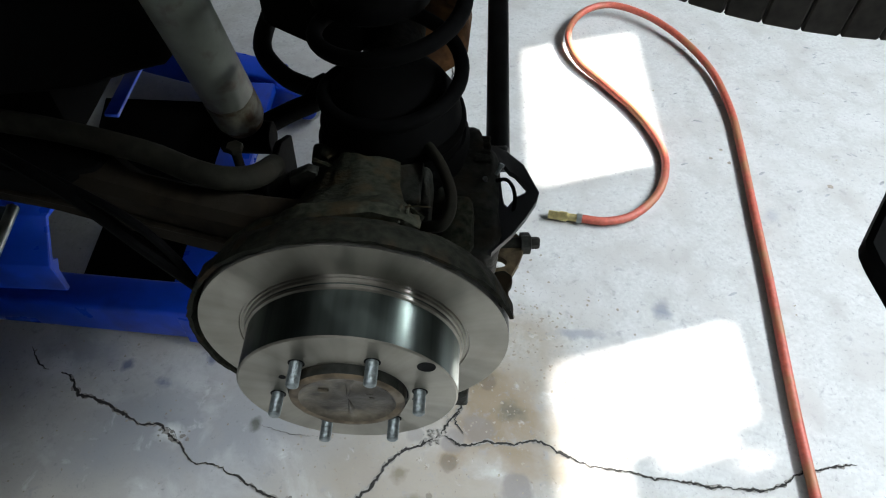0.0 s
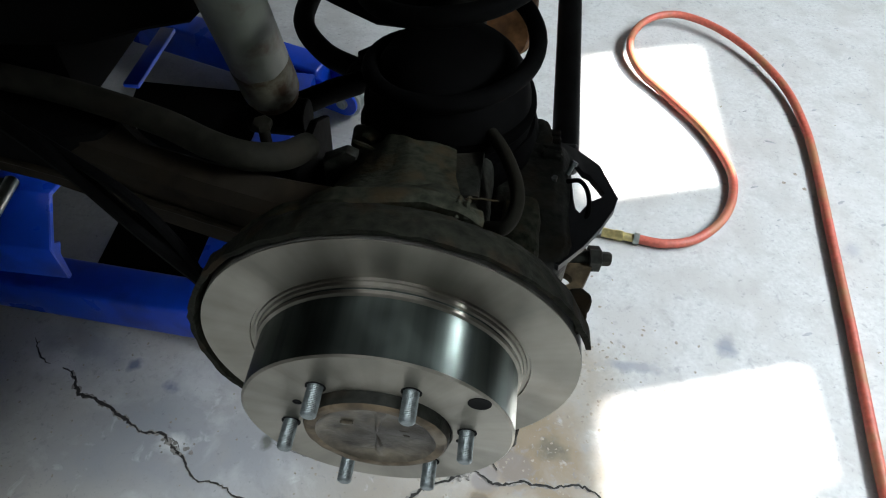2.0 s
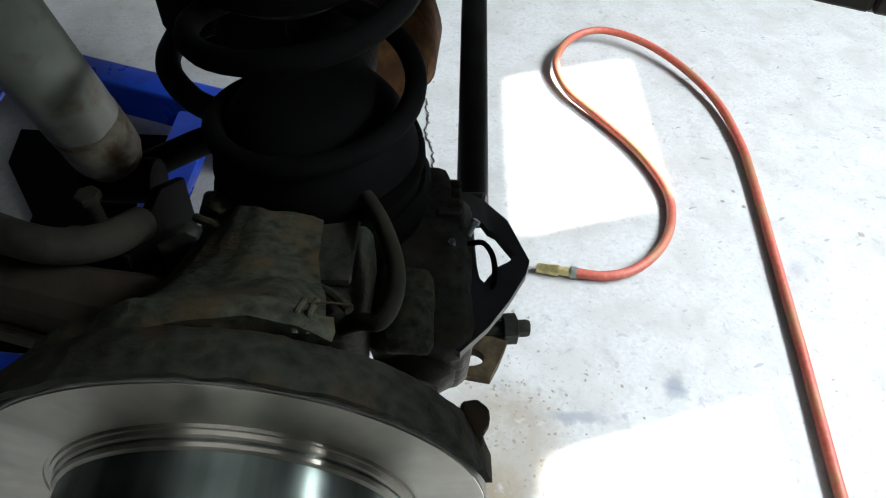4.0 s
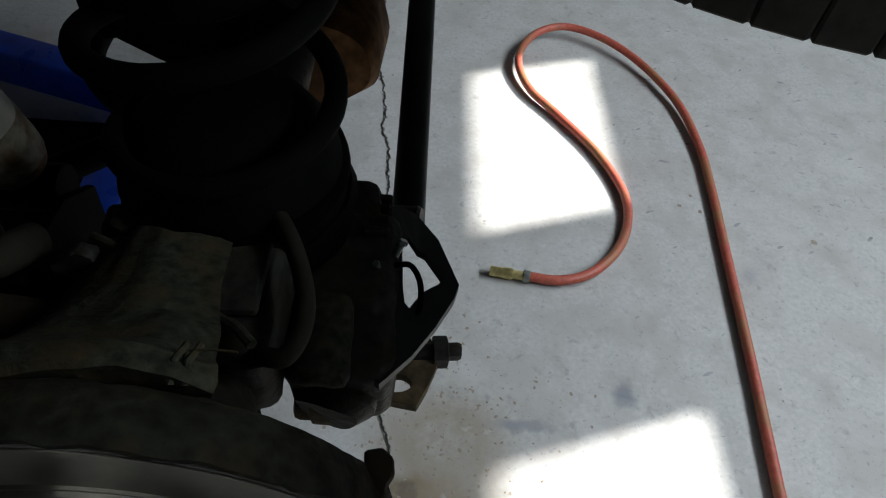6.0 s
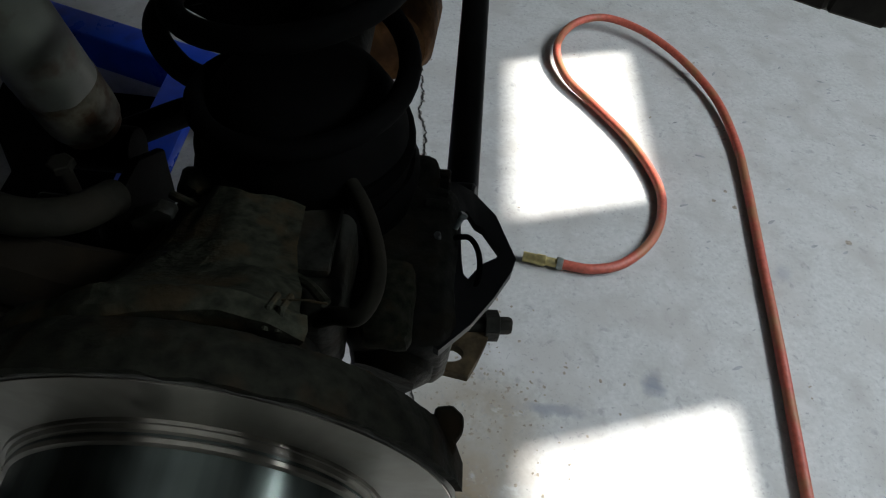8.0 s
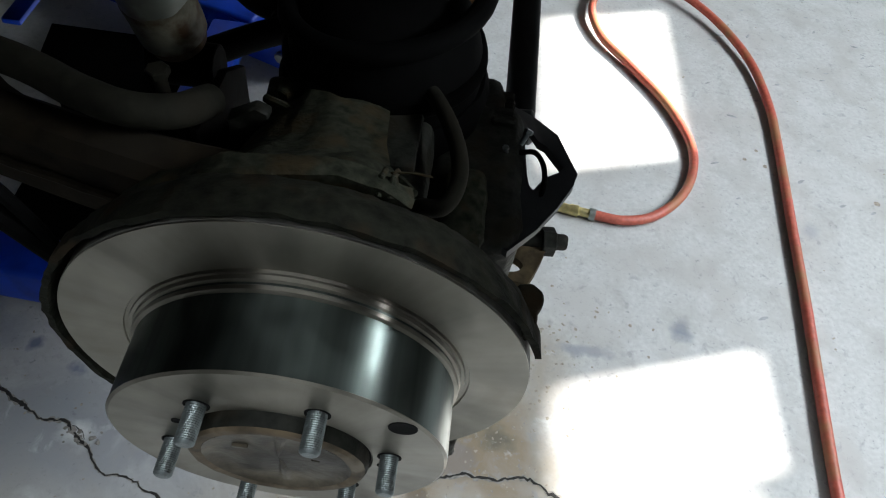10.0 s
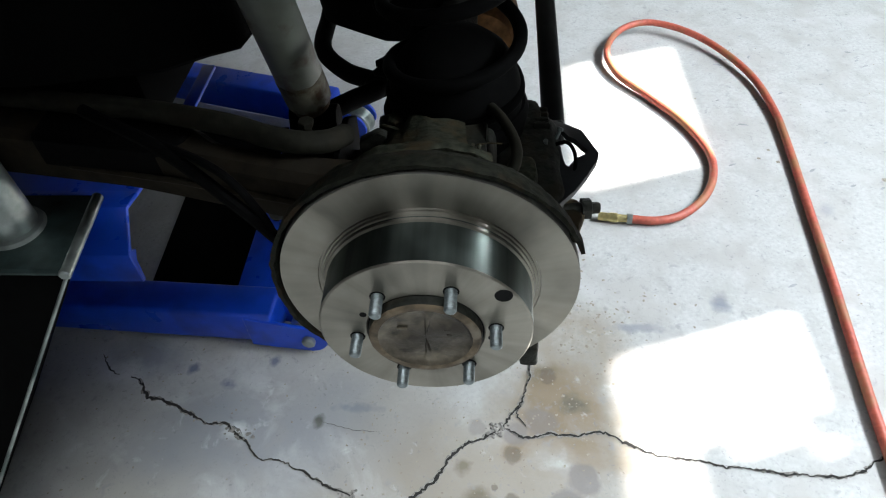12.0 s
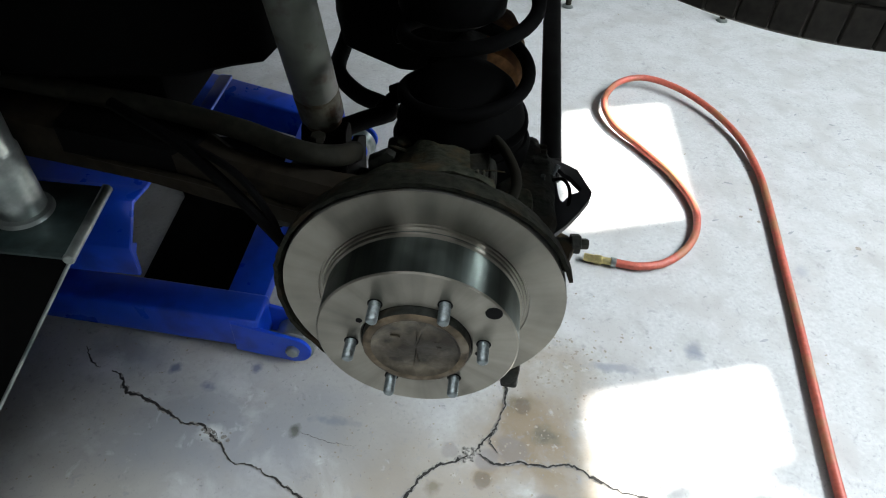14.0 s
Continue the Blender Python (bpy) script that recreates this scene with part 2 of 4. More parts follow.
M_ROTOR = turned_metal("turned_steel", (0.300, 0.280, 0.238), 0.34, 0.035, 0.12, 0.97)
M_EDGE = mat("cast_edge", (0.12, 0.118, 0.105), 0.6, 0.3, 90, 0.3, 0.4, (0.08, 0.072, 0.055), 0.4, 25, 0.3)
M_HAT = turned_metal("coated_steel", (0.120, 0.140, 0.128), 0.36, 0.0, 0.35, 0.8)
M_STUD = mat("zinc_stud", (0.22, 0.25, 0.255), 0.42, 0.85, 300, 0.2, 0.3, (0.12, 0.12, 0.11), 0.2, 60)
M_HUB = mat("rusty_hub", (0.125, 0.106, 0.078), 0.40, 0.6, 45, 0.8, 1.0, (0.035, 0.028, 0.020), 0.62, 24)
M_RIM = mat("hub_rim_rust", (0.115, 0.085, 0.052), 0.7, 0.2, 60, 0.6, 0.8, (0.20, 0.17, 0.13), 0.4, 30)
M_HOLE = mat("bore_shade_black", (0.008, 0.008, 0.008), 0.8, 0, 20, 0.25, 0.15, None, 0, 4, 0.1)
M_GREASE = mat("greasy_black_steel", (0.017, 0.0178, 0.0145), 0.6, 0, 95, 0.6, 1.0, (0.022, 0.018, 0.012), 0.4, 30, 0.12)
M_DIRT = mat("road_dirt_steel", (0.026, 0.0275, 0.019), 0.85, 0, 120, 0.6, 1.0, (0.046, 0.034, 0.018), 0.4, 38, 0.1)
M_BLACK = mat("black_rubber_and_shade", (0.0025, 0.0025, 0.0025), 0.75, 0, 80, 0.3, 0.3, None, 0, 4, 0.03)
M_PAINTBLACK = mat("chassis_black", (0.022, 0.023, 0.025), 0.5, 0, 30, 0.3, 0.2, None, 0, 4, 0.2)
M_ARM = mat("rusty_arm", (0.0145, 0.011, 0.007), 0.85, 0, 40, 0.5, 0.8, (0.018, 0.015, 0.011), 0.5, 12, 0.1)
M_SHIELD = mat("caked_shield", (0.013, 0.0135, 0.0095), 0.85, 0, 110, 0.6, 1.0, (0.024, 0.017, 0.010), 0.4, 36, 0.1)
M_SWAY = mat("dusty_bar", (0.016, 0.0155, 0.0115), 0.8, 0, 60, 0.35, 0.4, (0.016, 0.014, 0.010), 0.4, 15, 0.1)
M_SHOCK = mat("grey_shock_paint", (0.112, 0.120, 0.098), 0.42, 0.0, 40, 0.15, 0.15, (0.05, 0.034, 0.018), 0.3, 30)
M_LUG = mat("tan_rust", (0.095, 0.072, 0.042), 0.85, 0, 70, 0.5, 0.8, (0.05, 0.036, 0.022), 0.4, 40, 0.15)
M_SLEEVE = mat("dirty_shock_end", (0.100, 0.096, 0.070), 0.6, 0, 60, 0.35, 0.5, (0.045, 0.024, 0.010), 0.42, 48, 0.2)
M_SCAB = mat("rust_scab", (0.055, 0.034, 0.018), 0.9, 0, 70, 0.7, 1.0, (0.10, 0.085, 0.055), 0.45, 40, 0.15)
M_PLATE = mat("dull_teal_steel", (0.05, 0.075, 0.072), 0.38, 0.6, 30, 0.4, 0.4, (0.03, 0.04, 0.038), 0.5, 14)
M_RUST = mat("flaky_rust", (0.12, 0.058, 0.022), 0.9, 0, 50, 0.6, 1.0, (0.08, 0.04, 0.02), 0.5, 20, 0.2)
M_BLUE = mat("blue_jack_paint", (0.006, 0.060, 0.54), 0.3, 0, 25, 0.12, 0.08, (0.006, 0.03, 0.28), 0.2, 10)
M_STEEL = mat("galvanised_steel", (0.34, 0.37, 0.35), 0.34, 0.85, 30, 0.35, 0.3, (0.13, 0.16, 0.155), 0.5, 14)
M_HOSE = mat("orange_red_hose", (0.40, 0.085, 0.055), 0.5, 0, 120, 0.2, 0.25, (0.30, 0.13, 0.06), 0.4, 12)
M_BRASS = mat("worn_brass", (0.52, 0.44, 0.2), 0.4, 0.8, 90, 0.3, 0.2, (0.3, 0.27, 0.16), 0.3, 40)
M_TYRE = mat("tyre_rubber", (0.042, 0.038, 0.033), 0.75, 0, 60, 0.4, 0.4, (0.085, 0.072, 0.054), 0.4, 9, 0.2)
M_BODY = mat("underbody_and_shade_black", (0.0025, 0.0025, 0.0025), 0.75, 0, 12, 0.3, 0.2, None, 0, 4, 0.02)

# ---- builders ----


def obj(name, bm, material, smooth=True, angle=35):
    me = bpy.data.meshes.new(name)
    bmesh.ops.recalc_face_normals(bm, faces=bm.faces)
    if smooth:
        for f in bm.faces:
            f.smooth = True
        lim = radians(angle)
        for e in bm.edges:
            if len(e.link_faces) == 2 and e.calc_face_angle(0) > lim:
                e.smooth = False
    bm.to_mesh(me)
    bm.free()
    me.materials.append(material)
    return new(name, me)


def thing(name, label, category, at=(0, 0, 0), group=""):
    e = tagged(new(name), label, category, group)
    e.empty_display_size = 0.02
    e.location = at
    return e


def part(name, bm, material, parent, label="", smooth=True, angle=35, at=(0, 0, 0)):
    ob = obj(name, bm, material, smooth, angle)
    ob.parent = parent
    ob.location = at
    return tagged(ob, label)


def box(x0, x1, y0, y1, z0, z1, bevel=0.004, seg=2, m=None):
    bm = bmesh.new()
    bmesh.ops.create_cube(bm, size=1)
    for v in bm.verts:
        v.co = Vector(((x0 + x1) / 2 + v.co.x * (x1 - x0), (y0 + y1) / 2 + v.co.y * (y1 - y0), (z0 + z1) / 2 + v.co.z * (z1 - z0)))
    if bevel:
        bmesh.ops.bevel(bm, geom=bm.edges[:], offset=bevel, segments=seg, affect="EDGES", profile=0.5)
    if m is not None:
        bm.transform(m)
    return bm


def lathe(profile, n=96, axis="y", center=(0, 0, 0), a0=0.0, a1=360.0, closed=False):
    """Turns a profile of (radius, along) round an axis; closed: the profile is a loop."""
    bm = bmesh.new()
    full = abs(a1 - a0) >= 359.9
    cnt = n if full else n + 1
    rings = []
    for i in range(cnt):
        a = radians(a0 + (a1 - a0) * i / n)
        ring = []
        for r, s in profile:
            p = Vector((r * math.cos(a), s, r * math.sin(a))) if axis == "y" else Vector((r * math.cos(a), r * math.sin(a), s))
            ring.append(bm.verts.new(p + Vector(center)))
        rings.append(ring)
    k = len(profile)
    for i in range(n):
        A, B = rings[i], rings[(i + 1) % cnt]
        for j in range(k if closed else k - 1):
            bm.faces.new((A[j], A[(j + 1) % k], B[(j + 1) % k], B[j]))
    if not full and closed:
        bm.faces.new(rings[0])
        bm.faces.new(rings[-1])
    bmesh.ops.remove_doubles(bm, verts=bm.verts, dist=1e-6)
    return bm


def smooth_path(pts, n=10):
    """Catmull-Rom through the points."""
    P = [Vector(p) for p in pts]
    P = [P[0] * 2 - P[1]] + P + [P[-1] * 2 - P[-2]]
    out = []
    for i in range(1, len(P) - 2):
        for k in range(n):
            t = k / n
            a, b, c, d = P[i - 1:i + 3]
            out.append(0.5 * (2 * b + (c - a) * t + (2 * a - 5 * b + 4 * c - d) * t * t + (3 * b - a - 3 * c + d) * t ** 3))
    out.append(P[-2].copy())
    return out


def tube(path, r, sides=14, rad=None):
    """A round bar along a path; rad: a radius for each point."""
    bm = bmesh.new()
    rings, up = [], Vector((0, 0, 1))
    for i, p in enumerate(path):
        d = (path[min(i + 1, len(path) - 1)] - path[max(i - 1, 0)]).normalized()
        if abs(d.dot(up)) > 0.97:
            up = Vector((0, 1, 0)) if abs(d.y) < 0.9 else Vector((1, 0, 0))
        u = (up - d * d.dot(up)).normalized()
        up = u
        w = d.cross(u)
        rr = rad[i] if rad else r
        rings.append([bm.verts.new(p + rr * (u * math.cos(2 * math.pi * k / sides) + w * math.sin(2 * math.pi * k / sides))) for k in range(sides)])
    for A, B in zip(rings, rings[1:]):
        for k in range(sides):
            bm.faces.new((A[k], A[(k + 1) % sides], B[(k + 1) % sides], B[k]))
    bm.faces.new(rings[0])
    bm.faces.new(rings[-1])
    return bm


def rod(a, b, r, sides=24, bevel=0.0015):
    a, b = Vector(a), Vector(b)
    d = (b - a).normalized()
    return tube([a, a + d * bevel, b - d * bevel, b], r, sides, [r - bevel, r, r, r - bevel])


def plate(poly, normal_axis, at, thick, bevel=0.0015):
    """A sheet of that outline (two coordinates), extruded along an axis."""
    bm = bmesh.new()
    def place(u, v, w):
        return {"x": (w, u, v), "y": (u, w, v), "z": (u, v, w)}[normal_axis]
    lo = [bm.verts.new(place(u, v, at)) for u, v in poly]
    hi = [bm.verts.new(place(u, v, at + thick)) for u, v in poly]
    n = len(poly)
    bm.faces.new(lo)
    bm.faces.new(hi)
    for i in range(n):
        bm.faces.new((lo[i], lo[(i + 1) % n], hi[(i + 1) % n], hi[i]))
    bmesh.ops.recalc_face_normals(bm, faces=bm.faces)
    if bevel:
        bmesh.ops.bevel(bm, geom=bm.edges[:], offset=bevel, segments=1, affect="EDGES")
    return bm


def ring_plate(outer, inner, normal_axis, at, thick):
    """A flat link with a hole: outer and inner loops with the same number of points."""
    bm = bmesh.new()
    def place(u, v, w):
        return {"x": (w, u, v), "y": (u, w, v), "z": (u, v, w)}[normal_axis]
    L = [[bm.verts.new(place(u, v, w)) for u, v in loop] for loop in (outer, inner) for w in (at, at + thick)]
    n = len(outer)
    for i in range(n):
        j = (i + 1) % n
        bm.faces.new((L[0][i], L[0][j], L[2][j], L[2][i]))
        bm.faces.new((L[1][i], L[1][j], L[3][j], L[3][i]))
        bm.faces.new((L[0][i], L[0][j], L[1][j], L[1][i]))
        bm.faces.new((L[2][i], L[2][j], L[3][j], L[3][i]))
    return bm


def rough_up(bm, amount, scale, cuts=0):
    if cuts:
        bmesh.ops.subdivide_edges(bm, edges=bm.edges[:], cuts=cuts, use_grid_fill=True)
    for v in bm.verts:
        v.co += noise.noise_vector(v.co * scale) * amount
    return bm


def hexbolt(a, b, r, head):
    """A bolt from a to b with a hexagon head at b."""
    a, b = Vector(a), Vector(b)
    d = (b - a).normalized()
    bm = tube([a, b - d * head * 1.0], r, 14)
    h = tube([b - d * head, b - d * 0.001, b], r * 1.7, 6, [r * 1.75, r * 1.75, r * 1.5])
    me = bpy.data.meshes.new("tmp")
    h.to_mesh(me)
    bm.from_mesh(me)
    bpy.data.meshes.remove(me)
    return bm


# ---- structure: garage ----
X0, X1, Y0, Y1, ZC = -3.4, 2.7, -2.6, 4.2, 2.6
bm = bmesh.new()
bmesh.ops.create_grid(bm, x_segments=60, y_segments=60, size=1)
for v in bm.verts:
    v.co = Vector(((X0 + X1) / 2 + v.co.x * (X1 - X0) / 2, (Y0 + Y1) / 2 + v.co.y * (Y1 - Y0) / 2, 0))
    v.co.z = -0.0008 + 0.0005 * noise.noise(v.co * 1.3)
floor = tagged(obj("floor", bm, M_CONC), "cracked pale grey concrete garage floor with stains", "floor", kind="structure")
tagged(obj("ceiling", box(X0 - 0.1, X1 + 0.1, Y0 - 0.1, Y1 + 0.1, ZC, ZC + 0.1, 0), M_WALL, False), "plain white garage ceiling", "ceiling", kind="structure")


def wall(name, x0, x1, y0, y1, holes=(), along="y"):
    """A wall with rectangular holes (from, to, bottom, top) along its length."""
    bm = bmesh.new()
    a0, a1 = (y0, y1) if along == "y" else (x0, x1)
    cuts = sorted({a0, a1, *[h[0] for h in holes], *[h[1] for h in holes]})
    zs = sorted({-0.05, ZC, *[h[2] for h in holes], *[h[3] for h in holes]})
    for u0, u1 in zip(cuts, cuts[1:]):
        for z0, z1 in zip(zs, zs[1:]):
            if any(h[0] <= u0 and u1 <= h[1] and h[2] <= z0 and z1 <= h[3] for h in holes):
                continue
            b2 = box(x0, x1, u0, u1, z0, z1, 0) if along == "y" else box(u0, u1, y0, y1, z0, z1, 0)
            me = bpy.data.meshes.new("tmp")
            b2.to_mesh(me)
            b2.free()
            bm.from_mesh(me)
            bpy.data.meshes.remove(me)
    bmesh.ops.remove_doubles(bm, verts=bm.verts, dist=1e-5)
    return tagged(obj(name, bm, M_WALL, False), "plain painted garage wall", "wall", kind="structure")


# sunlit panes of the door: holes that throw the sun patches on the floor
def pane(xa, xb, y_left, y_right_at):
    """Hole in the east wall whose sun patch spans xa..xb on the floor and y_left..y_right_at at xa."""
    t = math.tan(SUN_EL) / math.cos(SUN_AZ)
    s = math.tan(SUN_AZ)
    return (y_left + (X1 - xa) * s, y_right_at + (X1 - xa) * s, (X1 - xb) * t, (X1 - xa) * t)


pane_far = pane(0.262, 0.608, 0.810, 1.350)
SL = math.tan(SUN_AZ)
# near pane cut as four holes: a blocker's shade is in their shape
near_pane_holes = [pane(a, b, lo + (a - 0.285) * SL, hi + (a - 0.285) * SL) for a, b, lo, hi in ((0.280, 0.672, 0.118, 0.332), (0.280, 0.412, -0.16, 0.118), (0.46, 0.625, 0.075, 0.104), (0.60, 0.675, 0.036, 0.058))]
wall("wall_east", X1, X1 + 0.04, Y0, Y1, (pane_far, *near_pane_holes))
wall("wall_west", X0 - 0.1, X0, Y0, Y1)
wall("wall_north", X0, X1, Y1, Y1 + 0.1, (), "x")
wall("wall_south", X0, X1, Y0 - 0.1, Y0, (), "x")


def crack(name, pts, width, seed):
    """A jagged open crack: a thin dark strip just over the slab with a crumbled border."""
    rnd = random.Random(seed)
    fine, drift = [], Vector((0, 0, 0))
    for (xa, ya), (xb, yb) in zip(pts, pts[1:]):
        L = math.hypot(xb - xa, yb - ya)
        k = max(2, int(L / 0.0045))
        for i in range(k):
            u = i / k
            drift = drift * 0.72 + Vector((rnd.uniform(-1, 1), rnd.uniform(-1, 1), 0)) * 0.0021
            fine.append(Vector((xa + (xb - xa) * u, ya + (yb - ya) * u, 0)) + (drift if i else Vector((0, 0, 0))))
    fine.append(Vector((*pts[-1], 0)))
    swell = rnd.uniform(0, 40)
    for nm, k, z, m in ((name, 1.0, 0.0010, M_CRACK), (name + "_edge", 1.7, 0.0004, M_CHIP)):
        bm = bmesh.new()
        prev = None
        for i, p in enumerate(fine):
            d = (fine[min(i + 1, len(fine) - 1)] - fine[max(i - 1, 0)]).normalized()
            nrm = Vector((-d.y, d.x, 0))
            taper = min(1, 0.25 + min(i, len(fine) - 1 - i) / 8) * (1.0 + 0.9 * noise.noise((i * 0.11, swell, 0)))
            w1, w2 = (width * k * taper * rnd.uniform(0.25, 1.3) / 2 for _ in range(2))
            cur = (bm.verts.new(p + nrm * w1 + Vector((0, 0, z))), bm.verts.new(p - nrm * w2 + Vector((0, 0, z))))
            if prev:
                bm.faces.new((prev[0], prev[1], cur[1], cur[0]))
            prev = cur
        tagged(obj(nm, bm, m, False), "jagged crack in the concrete slab", "crack", kind="structure")


crack("floor_crack", [(-0.717, 0.330), (-0.690, 0.295), (-0.665, 0.283)], 0.003, 1)
crack("floor_crack", [(-0.640, 0.278), (-0.622, 0.272), (-0.592, 0.237), (-0.509, 0.205), (-0.459, 0.181), (-0.416, 0.180), (-0.382, 0.152), (-0.347, 0.117), (-0.289, 0.108), (-0.255, 0.091), (-0.211, 0.067), (-0.172, 0.054), (-0.152, 0.036), (-0.134, 0.005)], 0.0044, 2)
crack("floor_crack", [(-0.166, 0.057), (-0.181, 0.029), (-0.170, 0.009), (-0.176, -0.012), (-0.173, -0.033), (-0.169, -0.06)], 0.0034, 3)
crack("floor_crack", [(-0.170, 0.009), (-0.150, 0.008), (-0.134, 0.005)], 0.0022, 8)
crack("floor_crack", [(-0.134, 0.005), (-0.142, -0.012), (-0.152, -0.032), (-0.171, -0.040)], 0.0034, 9)
crack("floor_crack", [(-0.416, 0.180), (-0.392, 0.170), (-0.385, 0.150)], 0.0016, 10)
crack("floor_crack", [(-0.185, 0.050), (-0.176, 0.036), (-0.160, 0.040)], 0.0018, 13)
crack("floor_crack", [(-0.24, 0.187), (-0.185, 0.175), (-0.13, 0.172)], 0.0009, 14)
crack("floor_crack", [(-0.136, 0.004), (-0.112, 0.008), (-0.092, 0.026), (-0.068, 0.052), (-0.034, 0.078), (0.001, 0.128), (0.031, 0.156), (0.074, 0.173), (0.092, 0.184)], 0.0058, 4)
crack("floor_crack", [(0.092, 0.182), (0.127, 0.166), (0.163, 0.172), (0.209, 0.173), (0.270, 0.178), (0.313, 0.158), (0.359, 0.136), (0.421, 0.130), (0.471, 0.117), (0.537, 0.114), (0.603, 0.110), (0.658, 0.106), (0.702, 0.122), (0.738, 0.144), (0.84, 0.16)], 0.0042, 5)
crack("floor_crack", [(0.055, 1.70), (0.060, 1.6), (0.057, 1.507), (0.047, 1.404), (0.071, 1.312), (0.092, 1.195), (0.089, 1.114), (0.108, 1.031), (0.111, 0.927), (0.110, 0.80), (0.116, 0.6), (0.122, 0.448), (0.132, 0.409), (0.147, 0.365), (0.142, 0.286), (0.130, 0.249), (0.103, 0.202), (0.090, 0.182)], 0.005, 6)
crack("floor_crack", [(0.126, 0.240), (0.119, 0.212), (0.132, 0.188)], 0.003, 7)


def rubble(name, x, y, count, spread, seed):
    """Crumbs of broken concrete where cracks meet."""
    rnd = random.Random(seed)
    bm = bmesh.new()
    for k in range(count):
        px, py, r = x + rnd.gauss(0, spread), y + rnd.gauss(0, spread * 0.6), rnd.uniform(0.0012, 0.0045)
        geo = bmesh.ops.create_icosphere(bm, subdivisions=1, radius=r)
        for v in geo["verts"]:
            v.co = Vector((v.co.x * rnd.uniform(0.7, 1.3), v.co.y * rnd.uniform(0.7, 1.3), v.co.z * 0.5)) + Vector((px, py, r * 0.25))
    return tagged(obj(name, bm, M_CHIP, False), "crumbs of broken concrete along the crack", "rubble", kind="stuff")


rubble("concrete_crumbs", 0.080, 0.180, 34, 0.012, 21)
rubble("concrete_crumbs", -0.175, 0.050, 22, 0.010, 22)
rubble("concrete_crumbs", -0.395, 0.165, 20, 0.014, 23)


def blob(name, spots, material, label, z=0.0008, kind="structure"):
    """Flat irregular spots on the slab: (x, y, size, stretch, turn)."""
    rnd = random.Random(len(spots))
    bm = bmesh.new()
    for x, y, s, st, turn in spots:
        n = 13 if s < 0.01 else 22
        off = rnd.uniform(0, 50)
        vs = []
        for i in range(n):
            a = 2 * math.pi * i / n
            r = s * (1 + 0.55 * noise.noise((math.cos(a) * 1.7 + off, math.sin(a) * 1.7, off)))
            p = Vector((math.cos(a) * r * st, math.sin(a) * r, 0))
            p.rotate(Euler((0, 0, radians(turn))))
            vs.append(bm.verts.new((x + p.x, y + p.y, z)))
        bm.faces.new(vs)
    return tagged(obj(name, bm, material, False), label, "stain", kind=kind)


rs = random.Random(11)
specks = []
for i in range(260):
    specks.append((rs.gauss(0.23, 0.080), rs.gauss(0.39, 0.11), rs.uniform(0.0007, 0.0027), rs.uniform(1, 1.6), rs.uniform(0, 180)))
for i in range(110):
    specks.append((rs.uniform(-0.8, 1.5), rs.uniform(-0.1, 2.2), rs.uniform(0.0006, 0.0024), rs.uniform(1, 2.2), rs.uniform(0, 180)))
for i in range(170):
    specks.append((rs.uniform(-0.85, 0.05), rs.uniform(-0.15, 0.40), rs.uniform(0.0006, 0.0018), rs.uniform(1, 1.8), rs.uniform(0, 180)))
for i in range(240):
    specks.append((rs.uniform(-0.15, 0.30), rs.uniform(-0.08, 0.24), rs.uniform(0.0005, 0.0018), rs.uniform(1, 1.7), rs.uniform(0, 180)))
specks += [(1.011, 0.851, 0.006, 1.2, 0), (0.772, 0.965, 0.004, 1, 0), (0.740, 0.933, 0.004, 1, 0), (0.783, 0.920, 0.005, 1, 30)]
scuffs = []
for i in range(60):
    scuffs.append((rs.uniform(0.62, 1.55), rs.uniform(0.5, 1.8), rs.uniform(0.0014, 0.0038), rs.uniform(1.8, 4.0), rs.uniform(-40, 60)))
blob("floor_scuffs", scuffs, M_SCUFF, "faint dark scuff marks on the concrete", 0.0005, "stuff")
blob("floor_specks", specks, M_SPECK, "dark specks and grit scattered on the concrete", 0.0006, "stuff")

# ---- brake rotor and hub ----
rotor = thing("brake_rotor", "new bare steel brake rotor with a tall drum hat", "brake rotor", (0, 0, H))
disc = [(0.109, 0.050), (0.1095, 0.0455), (0.113, 0.0455), (0.1135, 0.0475), (0.116, 0.0475), (0.1165, 0.0462), (0.1556, 0.0462), (0.1558, 0.0464), (0.1558, 0.0470), (0.109, 0.064)]
part("friction_disc", lathe(disc, 160, closed=True), M_ROTOR, rotor, "turned bright steel friction face")
part("outer_edge", lathe([(0.1500, 0.0474), (0.1557, 0.0474), (0.1562, 0.0480), (0.1562, 0.0625), (0.1550, 0.0640), (0.1500, 0.0640)], 160, closed=True), M_EDGE, rotor, "dull grey rough-cast outer edge")
hat = [(0.1062, -0.0105), (0.1066, 0.036), (0.1085, 0.040), (0.1085, 0.043), (0.1068, 0.0445), (0.1085, 0.050), (0.098, 0.050), (0.098, -0.004)]
part("hat_wall", lathe(hat, 160, closed=True), M_HAT, rotor, "dark glossy coated drum wall with reflection bands in its colour")
face = lathe([(0.058, -0.005), (0.058, -0.0108), (0.0592, -0.012), (0.1042, -0.012), (0.1060, -0.0106), (0.1058, -0.005)], 160, closed=True)
part("base_ring", lathe([(0.1066, 0.036), (0.1090, 0.0372), (0.1096, 0.0395), (0.1075, 0.0415), (0.1102, 0.0430), (0.1112, 0.0465), (0.105, 0.0465), (0.105, 0.036)], 160, closed=True), M_ROTOR, rotor, "bright double ring at the foot of the hat")
part("hat_face", face, M_ROTOR, rotor, "turned steel mounting face")


